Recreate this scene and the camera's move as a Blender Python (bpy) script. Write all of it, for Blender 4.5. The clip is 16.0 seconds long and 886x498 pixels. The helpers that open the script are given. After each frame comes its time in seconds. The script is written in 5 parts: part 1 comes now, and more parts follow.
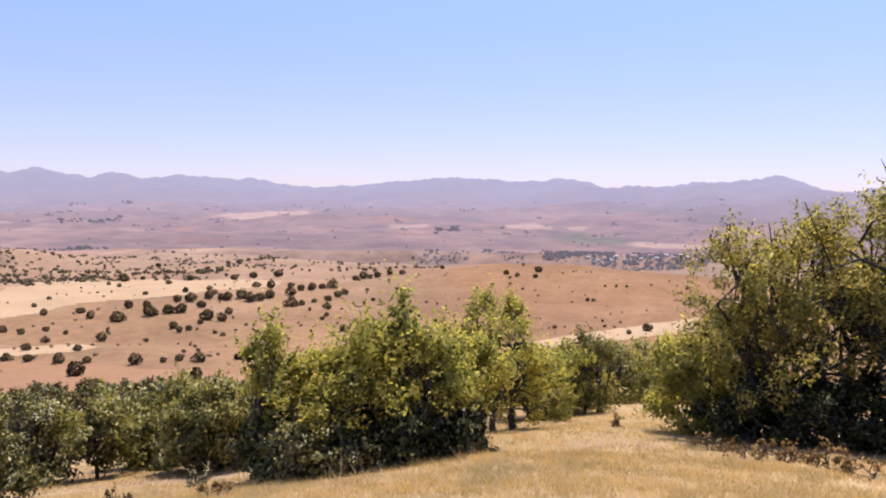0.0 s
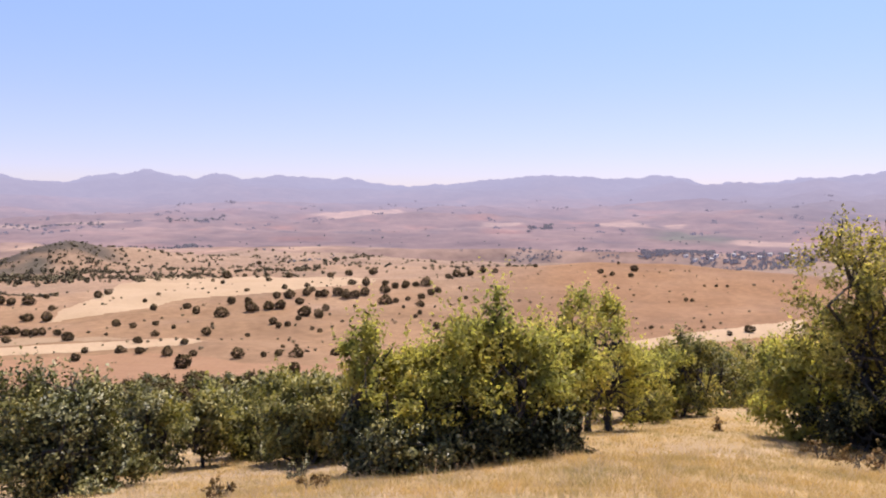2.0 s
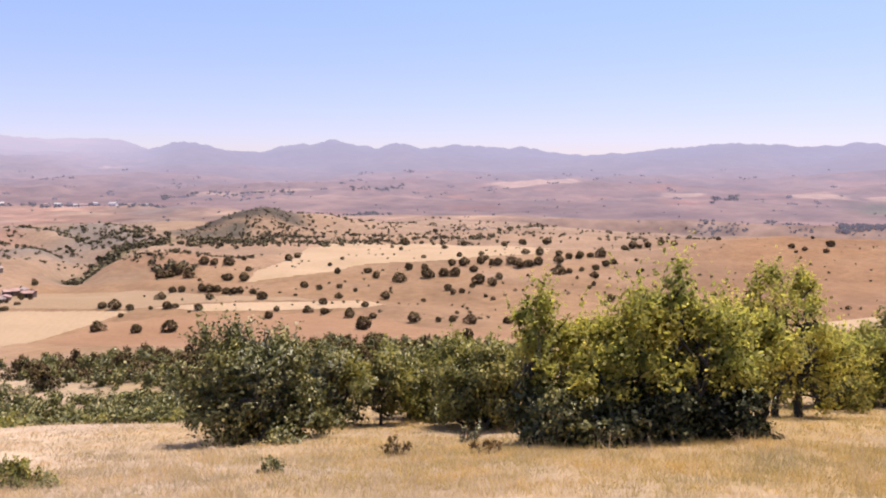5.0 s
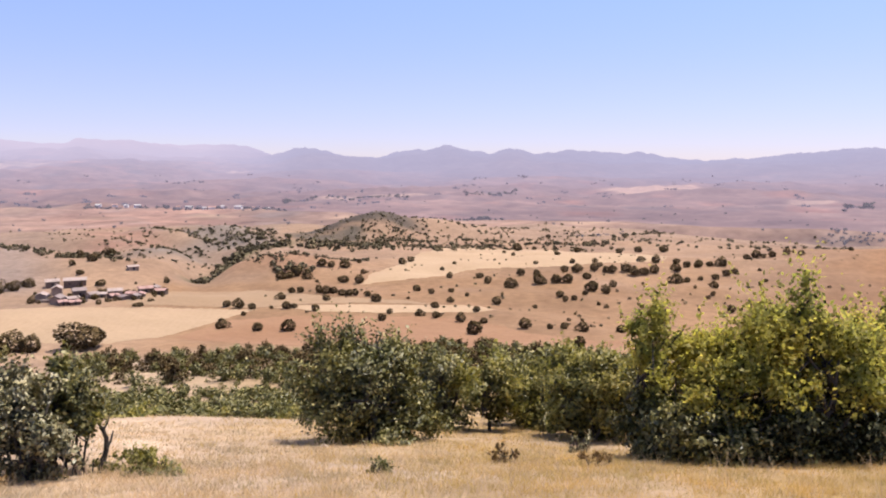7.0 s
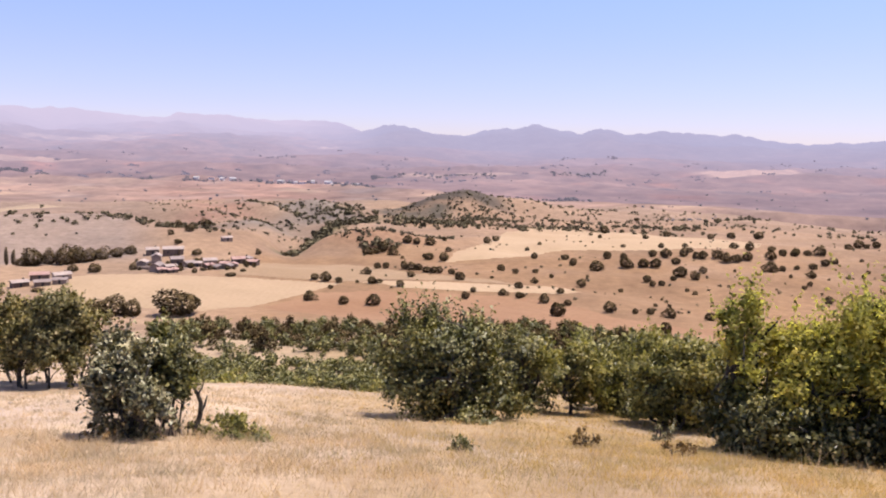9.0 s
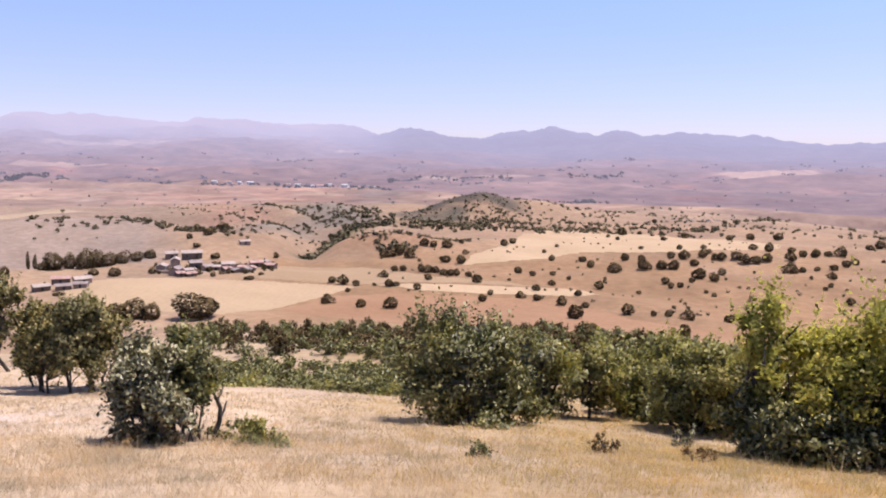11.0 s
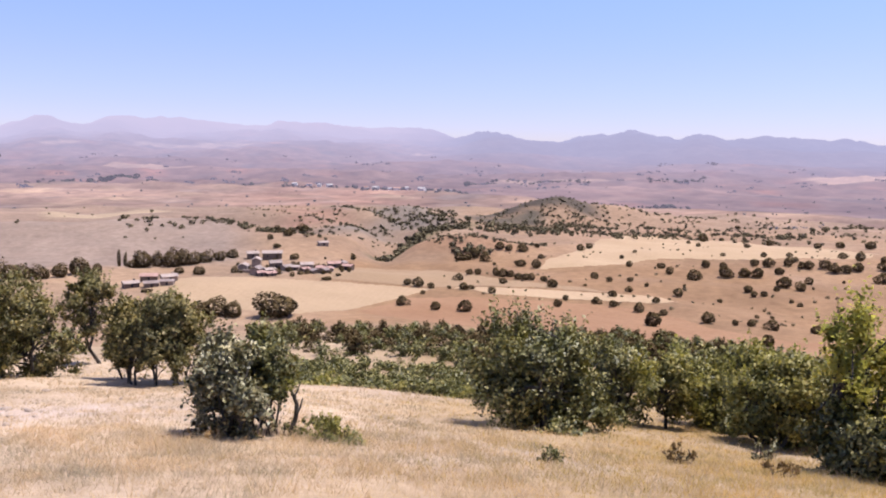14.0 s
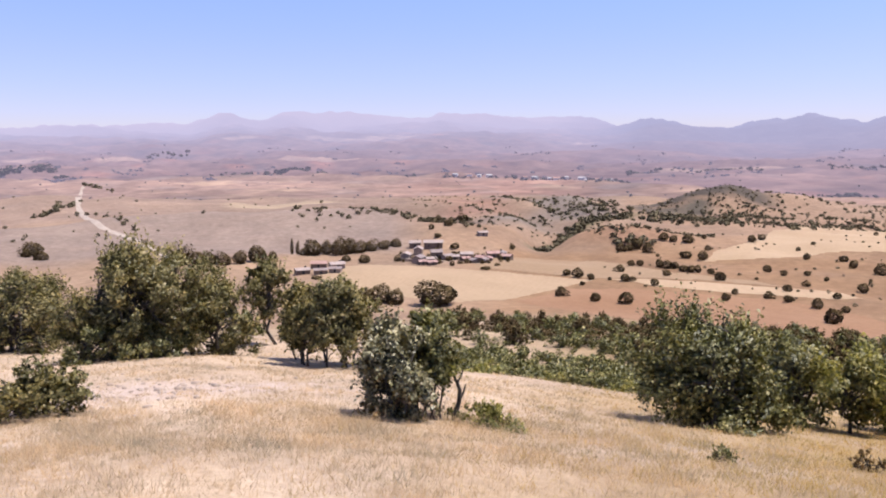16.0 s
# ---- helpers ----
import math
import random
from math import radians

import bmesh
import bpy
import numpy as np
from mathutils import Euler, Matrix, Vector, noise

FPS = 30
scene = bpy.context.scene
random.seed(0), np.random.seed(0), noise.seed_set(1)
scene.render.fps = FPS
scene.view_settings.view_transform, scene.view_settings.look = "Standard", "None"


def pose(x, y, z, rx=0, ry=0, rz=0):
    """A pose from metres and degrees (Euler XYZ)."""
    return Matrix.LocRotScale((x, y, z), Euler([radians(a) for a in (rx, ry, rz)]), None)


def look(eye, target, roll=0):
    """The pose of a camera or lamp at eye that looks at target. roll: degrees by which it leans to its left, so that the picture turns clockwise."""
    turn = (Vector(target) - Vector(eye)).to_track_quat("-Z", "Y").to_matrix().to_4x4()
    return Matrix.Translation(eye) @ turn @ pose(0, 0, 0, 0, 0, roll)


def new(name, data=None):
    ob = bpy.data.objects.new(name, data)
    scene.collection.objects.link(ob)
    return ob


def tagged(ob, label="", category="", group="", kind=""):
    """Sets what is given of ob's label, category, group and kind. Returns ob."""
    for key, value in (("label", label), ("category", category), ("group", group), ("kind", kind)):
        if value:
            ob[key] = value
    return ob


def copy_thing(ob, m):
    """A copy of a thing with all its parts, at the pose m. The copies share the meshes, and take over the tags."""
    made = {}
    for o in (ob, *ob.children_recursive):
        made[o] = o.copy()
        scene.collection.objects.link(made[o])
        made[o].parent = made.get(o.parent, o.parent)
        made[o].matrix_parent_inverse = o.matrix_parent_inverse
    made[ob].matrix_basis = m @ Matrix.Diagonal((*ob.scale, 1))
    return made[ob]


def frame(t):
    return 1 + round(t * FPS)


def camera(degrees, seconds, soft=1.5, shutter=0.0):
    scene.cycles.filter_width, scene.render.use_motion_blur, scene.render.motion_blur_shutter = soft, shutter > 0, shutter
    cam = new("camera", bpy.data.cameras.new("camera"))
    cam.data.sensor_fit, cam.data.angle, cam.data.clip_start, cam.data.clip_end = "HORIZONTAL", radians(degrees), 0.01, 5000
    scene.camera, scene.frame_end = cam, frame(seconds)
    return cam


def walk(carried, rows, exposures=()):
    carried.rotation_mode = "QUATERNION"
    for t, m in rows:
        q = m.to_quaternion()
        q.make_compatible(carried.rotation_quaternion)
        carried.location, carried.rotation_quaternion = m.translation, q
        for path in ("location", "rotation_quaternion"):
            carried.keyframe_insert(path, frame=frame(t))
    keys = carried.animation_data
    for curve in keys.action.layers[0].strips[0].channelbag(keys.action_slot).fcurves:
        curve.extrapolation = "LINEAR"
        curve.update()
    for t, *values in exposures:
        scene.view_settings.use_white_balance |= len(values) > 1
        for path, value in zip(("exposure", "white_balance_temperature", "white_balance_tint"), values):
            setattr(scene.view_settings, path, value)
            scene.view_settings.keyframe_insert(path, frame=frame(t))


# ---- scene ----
cam = camera(58.10, 16.0, soft=1.95)
PATH = [
    (0.0, pose(0.000, 0.000, 1.650, 86.000, -0.499, 0.035)),
    (0.5, pose(-0.013, -0.005, 1.651, 86.022, -0.573, 1.786)),
    (1.0, pose(-0.016, 0.011, 1.642, 85.916, -0.461, 3.958)),
    (1.5, pose(-0.011, 0.033, 1.647, 85.790, -0.320, 5.291)),
    (2.0, pose(-0.031, 0.050, 1.635, 85.851, -0.073, 6.677)),
    (2.5, pose(-0.050, 0.064, 1.632, 85.639, -0.459, 9.540)),
    (3.0, pose(-0.073, 0.086, 1.624, 85.167, -0.483, 10.859)),
    (3.5, pose(-0.097, 0.092, 1.614, 84.732, -1.069, 13.557)),
    (4.0, pose(-0.098, 0.101, 1.611, 83.829, -0.865, 15.760)),
    (6.5, pose(-0.065, 0.196, 1.628, 84.128, 0.207, 24.808)),
    (7.0, pose(-0.079, 0.183, 1.623, 84.029, -0.020, 27.248)),
    (7.5, pose(-0.089, 0.174, 1.625, 83.802, 0.379, 29.388)),
    (8.0, pose(-0.090, 0.168, 1.628, 83.170, -0.311, 31.161)),
    (10.5, pose(-0.113, 0.167, 1.677, 82.538, -0.673, 34.727)),
    (11.0, pose(-0.110, 0.169, 1.682, 82.637, -0.623, 34.677)),
    (11.5, pose(-0.109, 0.161, 1.677, 82.557, -0.864, 35.669)),
    (12.0, pose(-0.123, 0.143, 1.681, 82.708, -0.849, 36.617)),
    (12.5, pose(-0.119, 0.134, 1.680, 82.997, -0.949, 38.052)),
    (13.0, pose(-0.116, 0.136, 1.679, 82.510, -0.887, 38.608)),
    (13.5, pose(-0.110, 0.130, 1.680, 82.896, -0.667, 39.068)),
    (14.0, pose(-0.083, 0.150, 1.678, 82.819, -0.783, 40.139)),
    (14.5, pose(-0.082, 0.159, 1.670, 82.490, -0.801, 42.256)),
    (15.0, pose(-0.098, 0.156, 1.674, 82.453, 0.511, 44.835)),
    (15.5, pose(-0.125, 0.142, 1.665, 82.111, 0.318, 48.282)),
    (16.0, pose(-0.146, 0.124, 1.651, 82.064, 0.317, 51.470)),
]
walk(cam, PATH, ((0.0, 0.98, 6820, 12.5), (3.0, 0.97, 6840, 11.5), (4.0, 0.98, 7000, 12.5), (6.5, 0.97, 6980, 10.5), (7.5, 0.97, 6960, 11), (8.0, 0.97, 6960, 12), (12.0, 0.98, 6490, 12), (16.0, 0.905, 6470, 10.5)))

# ---- world and sun ----
SUN_AZ, SUN_EL = 36.0, 70.0
world = bpy.data.worlds.new("world")
scene.world = world
world.use_nodes = True
wn, wl = world.node_tree.nodes, world.node_tree.links
wn.clear()
sky = wn.new("ShaderNodeTexSky")
sky.sky_type, sky.sun_disc = "NISHITA", False
sky.sun_elevation, sky.sun_rotation = radians(SUN_EL), radians(SUN_AZ)
sky.altitude, sky.air_density, sky.dust_density, sky.ozone_density = 1000, 1.0, 0.1, 1.5
geo = wn.new("ShaderNodeNewGeometry")
xyz = wn.new("ShaderNodeSeparateXYZ")
wl.new(geo.outputs["Position"], xyz.inputs[0])
hue = wn.new("ShaderNodeValToRGB")  # dusty white air low down, clear blue above
for k, (p, c) in enumerate(((0.0, (0.383, 0.37, 0.578)), (0.05, (0.44, 0.405, 0.622)), (0.1, (0.507, 0.455, 0.656)), (0.2, (0.602, 0.572, 0.742)), (0.36, (0.82, 0.785, 0.87)), (0.7, (0.9, 0.75, 0.9)))):
    e = hue.color_ramp.elements[k] if k < 2 else hue.color_ramp.elements.new(p)
    e.position, e.color = p, (*c, 1)
wl.new(xyz.outputs["Z"], hue.inputs[0])
tone = wn.new("ShaderNodeMix")
tone.data_type, tone.blend_type = "RGBA", "MULTIPLY"
tone.inputs[0].default_value = 1.0
wl.new(sky.outputs[0], tone.inputs[6])
wl.new(hue.outputs[0], tone.inputs[7])
back = wn.new("ShaderNodeBackground")
back.inputs["Strength"].default_value = 0.135
wout = wn.new("ShaderNodeOutputWorld")
wl.new(tone.outputs[2], back.inputs["Color"])
wl.new(back.outputs[0], wout.inputs["Surface"])

sun_data = bpy.data.lights.new("sun", "SUN")
sun_data.energy, sun_data.angle, sun_data.color = 3.5, radians(0.53), (1.0, 0.95, 0.88)
sun = new("sun", sun_data)
sun.matrix_world = look((100 * math.sin(radians(SUN_AZ)) * math.cos(radians(SUN_EL)), 100 * math.cos(radians(SUN_AZ)) * math.cos(radians(SUN_EL)), 100 * math.sin(radians(SUN_EL))), (0, 0, 0))


# ---- materials ----
def material(name, rough=0.9):
    m = bpy.data.materials.new(name)
    m.use_nodes = True
    b = m.node_tree.nodes["Principled BSDF"]
    b.inputs["Roughness"].default_value = rough
    b.inputs["Specular IOR Level"].default_value = 0.25
    return m, m.node_tree.nodes, m.node_tree.links, b


def ramp(nodes, stops):
    r = nodes.new("ShaderNodeValToRGB")
    e = r.color_ramp.elements
    while len(e) < len(stops):
        e.new(0.5)
    for el, (p, c) in zip(e, stops):
        el.position, el.color = p, (*c, 1)
    return r


def noise_node(nodes, links, scale, detail=6, rough=0.6, coord=None):
    n = nodes.new("ShaderNodeTexNoise")
    n.inputs["Scale"].default_value, n.inputs["Detail"].default_value, n.inputs["Roughness"].default_value = scale, detail, rough
    c = coord or nodes.new("ShaderNodeNewGeometry").outputs["Position"]
    links.new(c, n.inputs["Vector"])
    return n


def mix(nodes, links, fac, a, b, blend="MIX"):
    m = nodes.new("ShaderNodeMix")
    m.data_type, m.blend_type = "RGBA", blend
    for sock, v in ((m.inputs[0], fac), (m.inputs[6], a), (m.inputs[7], b)):
        if isinstance(v, (int, float)):
            sock.default_value = v
        elif isinstance(v, tuple):
            sock.default_value = (*v, 1)
        else:
            links.new(v, sock)
    return m.outputs[2]


def mottled(name, dark, light, coarse, fine, rough=0.9, bump_height=0.0, grain=0.25):
    """A surface that varies between two colours at two scales (patches per metre), with an optional fine relief."""
    m, n, l, b = material(name, rough)
    c1 = noise_node(n, l, coarse, 5)
    c2 = noise_node(n, l, fine, 6, 0.7)
    r1 = ramp(n, [(0.35, dark), (0.65, light)])
    l.new(c1.outputs["Fac"], r1.inputs[0])
    r2 = ramp(n, [(0.3, (0.95 - grain,) * 3), (0.7, (0.95 + grain,) * 3)])
    l.new(c2.outputs["Fac"], r2.inputs[0])
    col = mix(n, l, 1.0, r1.outputs[0], r2.outputs[0], "MULTIPLY")
    l.new(col, b.inputs["Base Color"])
    if bump_height:
        bp = n.new("ShaderNodeBump")
        bp.inputs["Distance"].default_value = bump_height
        l.new(c2.outputs["Fac"], bp.inputs["Height"])
        l.new(bp.outputs[0], b.inputs["Normal"])
    return m


def leafy(name, stops, shine=0.35, through_light=0.25, glow=(1.1, 1.12, 0.72)):
    """Leaves: each leaf takes its own colour; a part of the light passes through."""
    m, n, l, b = material(name, 0.45)
    b.inputs["Specular IOR Level"].default_value = shine
    g = n.new("ShaderNodeNewGeometry")
    r = ramp(n, stops)
    l.new(g.outputs["Random Per Island"], r.inputs[0])
    big = noise_node(n, l, 0.9, 3)
    r2 = ramp(n, [(0.3, (0.7, 0.78, 0.75)), (0.7, (1.3, 1.2, 0.95))])
    l.new(big.outputs["Fac"], r2.inputs[0])
    col = mix(n, l, 1.0, r.outputs[0], r2.outputs[0], "MULTIPLY")
    l.new(col, b.inputs["Base Color"])
    t = n.new("ShaderNodeBsdfTranslucent")
    l.new(mix(n, l, 1.0, col, glow, "MULTIPLY"), t.inputs["Color"])
    mx = n.new("ShaderNodeMixShader")
    mx.inputs[0].default_value = through_light
    l.new(b.outputs[0], mx.inputs[1])
    l.new(t.outputs[0], mx.inputs[2])
    l.new(mx.outputs[0], n["Material Output"].inputs["Surface"])
    return m


LEAF_YELLOW = leafy("oak_leaf_yellowing", [(0.0, (0.335, 0.312, 0.102)), (0.35, (0.455, 0.41, 0.136)), (0.85, (0.51, 0.446, 0.152)), (1.0, (0.565, 0.468, 0.18))], 0.2, 0.66)
LEAF_GREEN = leafy("oak_leaf_green", [(0.0, (0.075, 0.072, 0.025)), (0.5, (0.245, 0.224, 0.078)), (0.85, (0.345, 0.300, 0.112)), (1.0, (0.454, 0.380, 0.172))], 0.3, 0.4)
# near-black tones put shade into the leaf colour, pale ones sun flecks
LEAF_SHADE = leafy("oak_leaf_shade_green", [(0.0, (0.018, 0.019, 0.010)), (0.6, (0.045, 0.046, 0.02)), (0.9, (0.11, 0.105, 0.05)), (1.0, (0.26, 0.24, 0.15))], 0.12, 0.1)
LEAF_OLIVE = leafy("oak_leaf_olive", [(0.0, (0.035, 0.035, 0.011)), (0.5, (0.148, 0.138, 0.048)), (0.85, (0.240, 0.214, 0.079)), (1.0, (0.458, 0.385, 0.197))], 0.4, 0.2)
# palest leaf tones stand in for glints on waxy leaves
LEAF_GREY = leafy("oak_leaf_grey_green", [(0.0, (0.056, 0.049, 0.026)), (0.5, (0.200, 0.176, 0.090)), (0.75, (0.312, 0.268, 0.155)), (1.0, (0.533, 0.466, 0.335))], 0.45, 0.1)
SCRUB = leafy("grey_scrub", [(0.0, (0.078, 0.066, 0.047)), (0.6, (0.128, 0.106, 0.075)), (1.0, (0.20, 0.162, 0.12))], 0.02, 0.0)
LEAF_DARK = leafy("juniper_leaf", [(0.0, (0.062, 0.043, 0.024)), (0.6, (0.105, 0.074, 0.044)), (1.0, (0.165, 0.118, 0.074))], 0.0, 0.0)
LEAF_MIX = leafy("oak_leaf_turning", [(0.0, (0.20, 0.178, 0.066)), (0.4, (0.345, 0.30, 0.108)), (0.8, (0.425, 0.362, 0.134)), (1.0, (0.53, 0.425, 0.175))], 0.25, 0.62)
LEAF_TAN = leafy("oak_leaf_tan", [(0.0, (0.052, 0.046, 0.019)), (0.5, (0.182, 0.154, 0.063)), (0.85, (0.284, 0.228, 0.100)), (1.0, (0.405, 0.318, 0.180))], 0.25, 0.25)
BARK = mottled("oak_bark", (0.035, 0.028, 0.022), (0.10, 0.085, 0.07), 5, 40, 0.95, 0.02)


def ground_material():
    m, n, l, b = material("dry_land", 0.95)
    b.inputs["Specular IOR Level"].default_value = 0.1
    at = n.new("ShaderNodeAttribute")
    at.attribute_name = "cover"
    a, c, f = noise_node(n, l, 0.012, 6, 0.65), noise_node(n, l, 0.25, 6, 0.65), noise_node(n, l, 6.0, 5, 0.7)
    d = noise_node(n, l, 0.05, 6, 0.7)
    col = at.outputs["Color"]
    for src, lo, hi in ((a, (0.8, 0.8, 0.82), (1.16, 1.14, 1.1)), (d, (0.88, 0.85, 0.84), (1.1, 1.1, 1.09)), (c, (0.84, 0.82, 0.8), (1.14, 1.14, 1.12)), (f, (0.84, 0.83, 0.81), (1.13, 1.13, 1.12))):
        r = ramp(n, [(0.32, lo), (0.68, hi)])
        l.new(src.outputs["Fac"], r.inputs[0])
        col = mix(n, l, 1.0, col, r.outputs[0], "MULTIPLY")
    l.new(col, b.inputs["Base Color"])
    bp = n.new("ShaderNodeBump")
    bp.inputs["Distance"].default_value = 0.05
    l.new(f.outputs["Fac"], bp.inputs["Height"])
    l.new(bp.outputs[0], b.inputs["Normal"])
    return m


GROUND = ground_material()


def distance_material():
    """Far land in its own colour, more and more covered by haze painted as emission."""
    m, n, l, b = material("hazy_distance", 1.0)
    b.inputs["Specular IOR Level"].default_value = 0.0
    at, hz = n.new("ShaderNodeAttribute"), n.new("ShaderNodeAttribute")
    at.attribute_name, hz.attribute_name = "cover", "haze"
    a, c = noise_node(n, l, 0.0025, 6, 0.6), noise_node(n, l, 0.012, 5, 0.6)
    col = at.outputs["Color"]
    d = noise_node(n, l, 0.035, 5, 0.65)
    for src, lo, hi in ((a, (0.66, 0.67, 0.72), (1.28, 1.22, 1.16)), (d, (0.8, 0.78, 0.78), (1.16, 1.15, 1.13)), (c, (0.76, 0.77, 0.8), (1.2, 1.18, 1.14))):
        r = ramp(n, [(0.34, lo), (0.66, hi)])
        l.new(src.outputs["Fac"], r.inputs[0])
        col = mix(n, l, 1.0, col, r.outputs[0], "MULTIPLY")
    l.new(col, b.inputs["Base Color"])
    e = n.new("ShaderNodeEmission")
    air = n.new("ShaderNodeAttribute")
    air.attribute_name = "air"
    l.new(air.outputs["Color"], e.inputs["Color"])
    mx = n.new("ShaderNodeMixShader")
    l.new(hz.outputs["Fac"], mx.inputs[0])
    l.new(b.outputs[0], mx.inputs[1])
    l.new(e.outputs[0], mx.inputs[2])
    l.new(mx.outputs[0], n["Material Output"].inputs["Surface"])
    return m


def field_material(name, dark, light, heading, row=2.5):
    """A cropped or ploughed field: faint rows and blotches."""
    m = mottled(name, dark, light, 0.03, 0.6, 0.95, 0.04, 0.1)
    n, l = m.node_tree.nodes, m.node_tree.links
    b = n["Principled BSDF"]
    b.inputs["Specular IOR Level"].default_value = 0.1
    mp = n.new("ShaderNodeMapping")
    mp.inputs["Rotation"].default_value = (0, 0, radians(heading))
    l.new(n.new("ShaderNodeNewGeometry").outputs["Position"], mp.inputs[0])
    w = n.new("ShaderNodeTexWave")
    w.inputs["Scale"].default_value, w.inputs["Distortion"].default_value, w.inputs["Detail"].default_value = 0.3 / row, 3.0, 3
    l.new(mp.outputs[0], w.inputs["Vector"])
    r = ramp(n, [(0.2, (0.99, 0.988, 0.986)), (0.8, (1.008, 1.008, 1.008))])
    l.new(w.outputs["Fac"], r.inputs[0])
    old = b.inputs["Base Color"].links[0].from_socket
    l.new(mix(n, l, 1.0, old, r.outputs[0], "MULTIPLY"), b.inputs["Base Color"])
    return m


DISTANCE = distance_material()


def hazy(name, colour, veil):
    """Trees or walls far off, with the same haze painted on as emission."""
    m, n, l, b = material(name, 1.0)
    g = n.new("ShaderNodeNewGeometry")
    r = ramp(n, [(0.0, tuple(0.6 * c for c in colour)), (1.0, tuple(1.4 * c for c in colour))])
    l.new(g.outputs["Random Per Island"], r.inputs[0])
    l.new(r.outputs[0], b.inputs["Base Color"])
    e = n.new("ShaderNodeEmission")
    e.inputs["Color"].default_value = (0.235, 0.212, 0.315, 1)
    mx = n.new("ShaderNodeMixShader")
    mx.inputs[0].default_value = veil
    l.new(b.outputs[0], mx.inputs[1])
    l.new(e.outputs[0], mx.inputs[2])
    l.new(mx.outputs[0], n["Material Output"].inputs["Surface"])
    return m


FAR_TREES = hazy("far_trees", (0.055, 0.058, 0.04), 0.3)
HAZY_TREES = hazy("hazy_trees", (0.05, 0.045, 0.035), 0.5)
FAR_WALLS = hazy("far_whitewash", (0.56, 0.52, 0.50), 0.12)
STUBBLE = field_material("pale_stubble", (0.385, 0.262, 0.16), (0.43, 0.30, 0.19), 20)
OCHRE_CROP = field_material("ochre_stubble", (0.355, 0.245, 0.152), (0.395, 0.272, 0.17), -35)
PLOUGHED = field_material("red_brown_soil", (0.262, 0.143, 0.081), (0.30, 0.171, 0.10), -10)
BEIGE_SOIL = field_material("beige_fallow", (0.29, 0.19, 0.114), (0.32, 0.216, 0.134), 60)
ROAD_DUST = mottled("pale_road_dust", (0.36, 0.28, 0.22), (0.43, 0.345, 0.28), 0.2, 2.0)
STRAW = leafy("dry_grass", [(0.0, (0.44, 0.318, 0.223)), (0.5, (0.49, 0.368, 0.27)), (1.0, (0.525, 0.405, 0.303))], 0.05, 0.5, (1.05, 1.03, 0.97))
STRAW_OCHRE = leafy("dry_ochre_grass", [(0.0, (0.40, 0.275, 0.118)), (0.5, (0.47, 0.335, 0.153)), (1.0, (0.52, 0.385, 0.19))], 0.05, 0.5, (1.05, 1.03, 0.85))
WEED = leafy("dead_weed", [(0.0, (0.11, 0.062, 0.03)), (0.6, (0.24, 0.14, 0.066)), (1.0, (0.36, 0.23, 0.11))], 0.1, 0.2)
STONE = mottled("pale_limestone", (0.38, 0.29, 0.225), (0.48, 0.375, 0.30), 3.0, 25, 0.9, 0.01)
PLASTER = mottled("dusty_plaster", (0.28, 0.208, 0.165), (0.38, 0.29, 0.235), 0.4, 4)
GREY_WALL = mottled("brown_block_wall", (0.13, 0.092, 0.072), (0.20, 0.15, 0.12), 0.5, 5)
WHITE_ROOF = mottled("pale_sheet_roof", (0.33, 0.25, 0.213), (0.43, 0.34, 0.295), 0.4, 3, 0.8)
GREY_ROOF = mottled("dusty_sheet_roof", (0.23, 0.172, 0.15), (0.31, 0.24, 0.214), 0.4, 3, 0.6)
TILE_ROOF = mottled("pale_red_tile_roof", (0.34, 0.20, 0.165), (0.45, 0.29, 0.25), 0.5, 4)
DARK_OPENING = mottled("dark_opening", (0.02, 0.02, 0.025), (0.05, 0.05, 0.055), 1, 6, 0.3)


# ---- land ----
# form of the land: height over the plan, metres; the viewpoint stands at the origin
RING = (0, 4, 9, 14, 20, 28, 36, 46, 60, 100, 170, 255, 300, 450, 600, 900, 1200, 2000, 3000, 4000, 4900)
DROP = (0, -0.75, -2.0, -3.4, -4.9, -6.9, -8.7, -11.4, -16, -27, -40, -56, -60, -62.5, -66, -72, -73, -70, -60, -50, -45)
LOGR = np.linspace(0, np.log(5001), 1500)
TAB = np.interp(np.exp(LOGR) - 1, RING, DROP)
TAB = np.convolve(np.pad(TAB, 22, mode="edge"), np.hanning(45) / np.hanning(45).sum(), "valid")
TAB = TAB - TAB[0]


def bump(x, y, az, r, along, across, turn=0.0):
    """A smooth hill of height 1 at azimuth az (degrees) and distance r; its half widths, and the heading of its length."""
    a, h = math.radians(az), math.radians(turn)
    dx, dy = x - r * math.sin(a), y - r * math.cos(a)
    u, v = dx * math.cos(h) + dy * math.sin(h), -dx * math.sin(h) + dy * math.cos(h)
    return np.exp(-(u / along) ** 2 - (v / across) ** 2)


def swell(x, y, size, seed):
    """Rolling unevenness between about -1 and 1 with waves of that size."""
    rs = np.random.RandomState(seed)
    out = 0.0
    for k in range(7):
        h, q = rs.uniform(0, 6.283), rs.uniform(0.7, 1.9)
        out = out + np.sin((x * math.cos(h) + y * math.sin(h)) * 6.283 * q / size + rs.uniform(0, 6.283) + 0.8 * np.sin((x * math.sin(h) - y * math.cos(h)) * 4.1 / size + k)) / 3.6
    return out


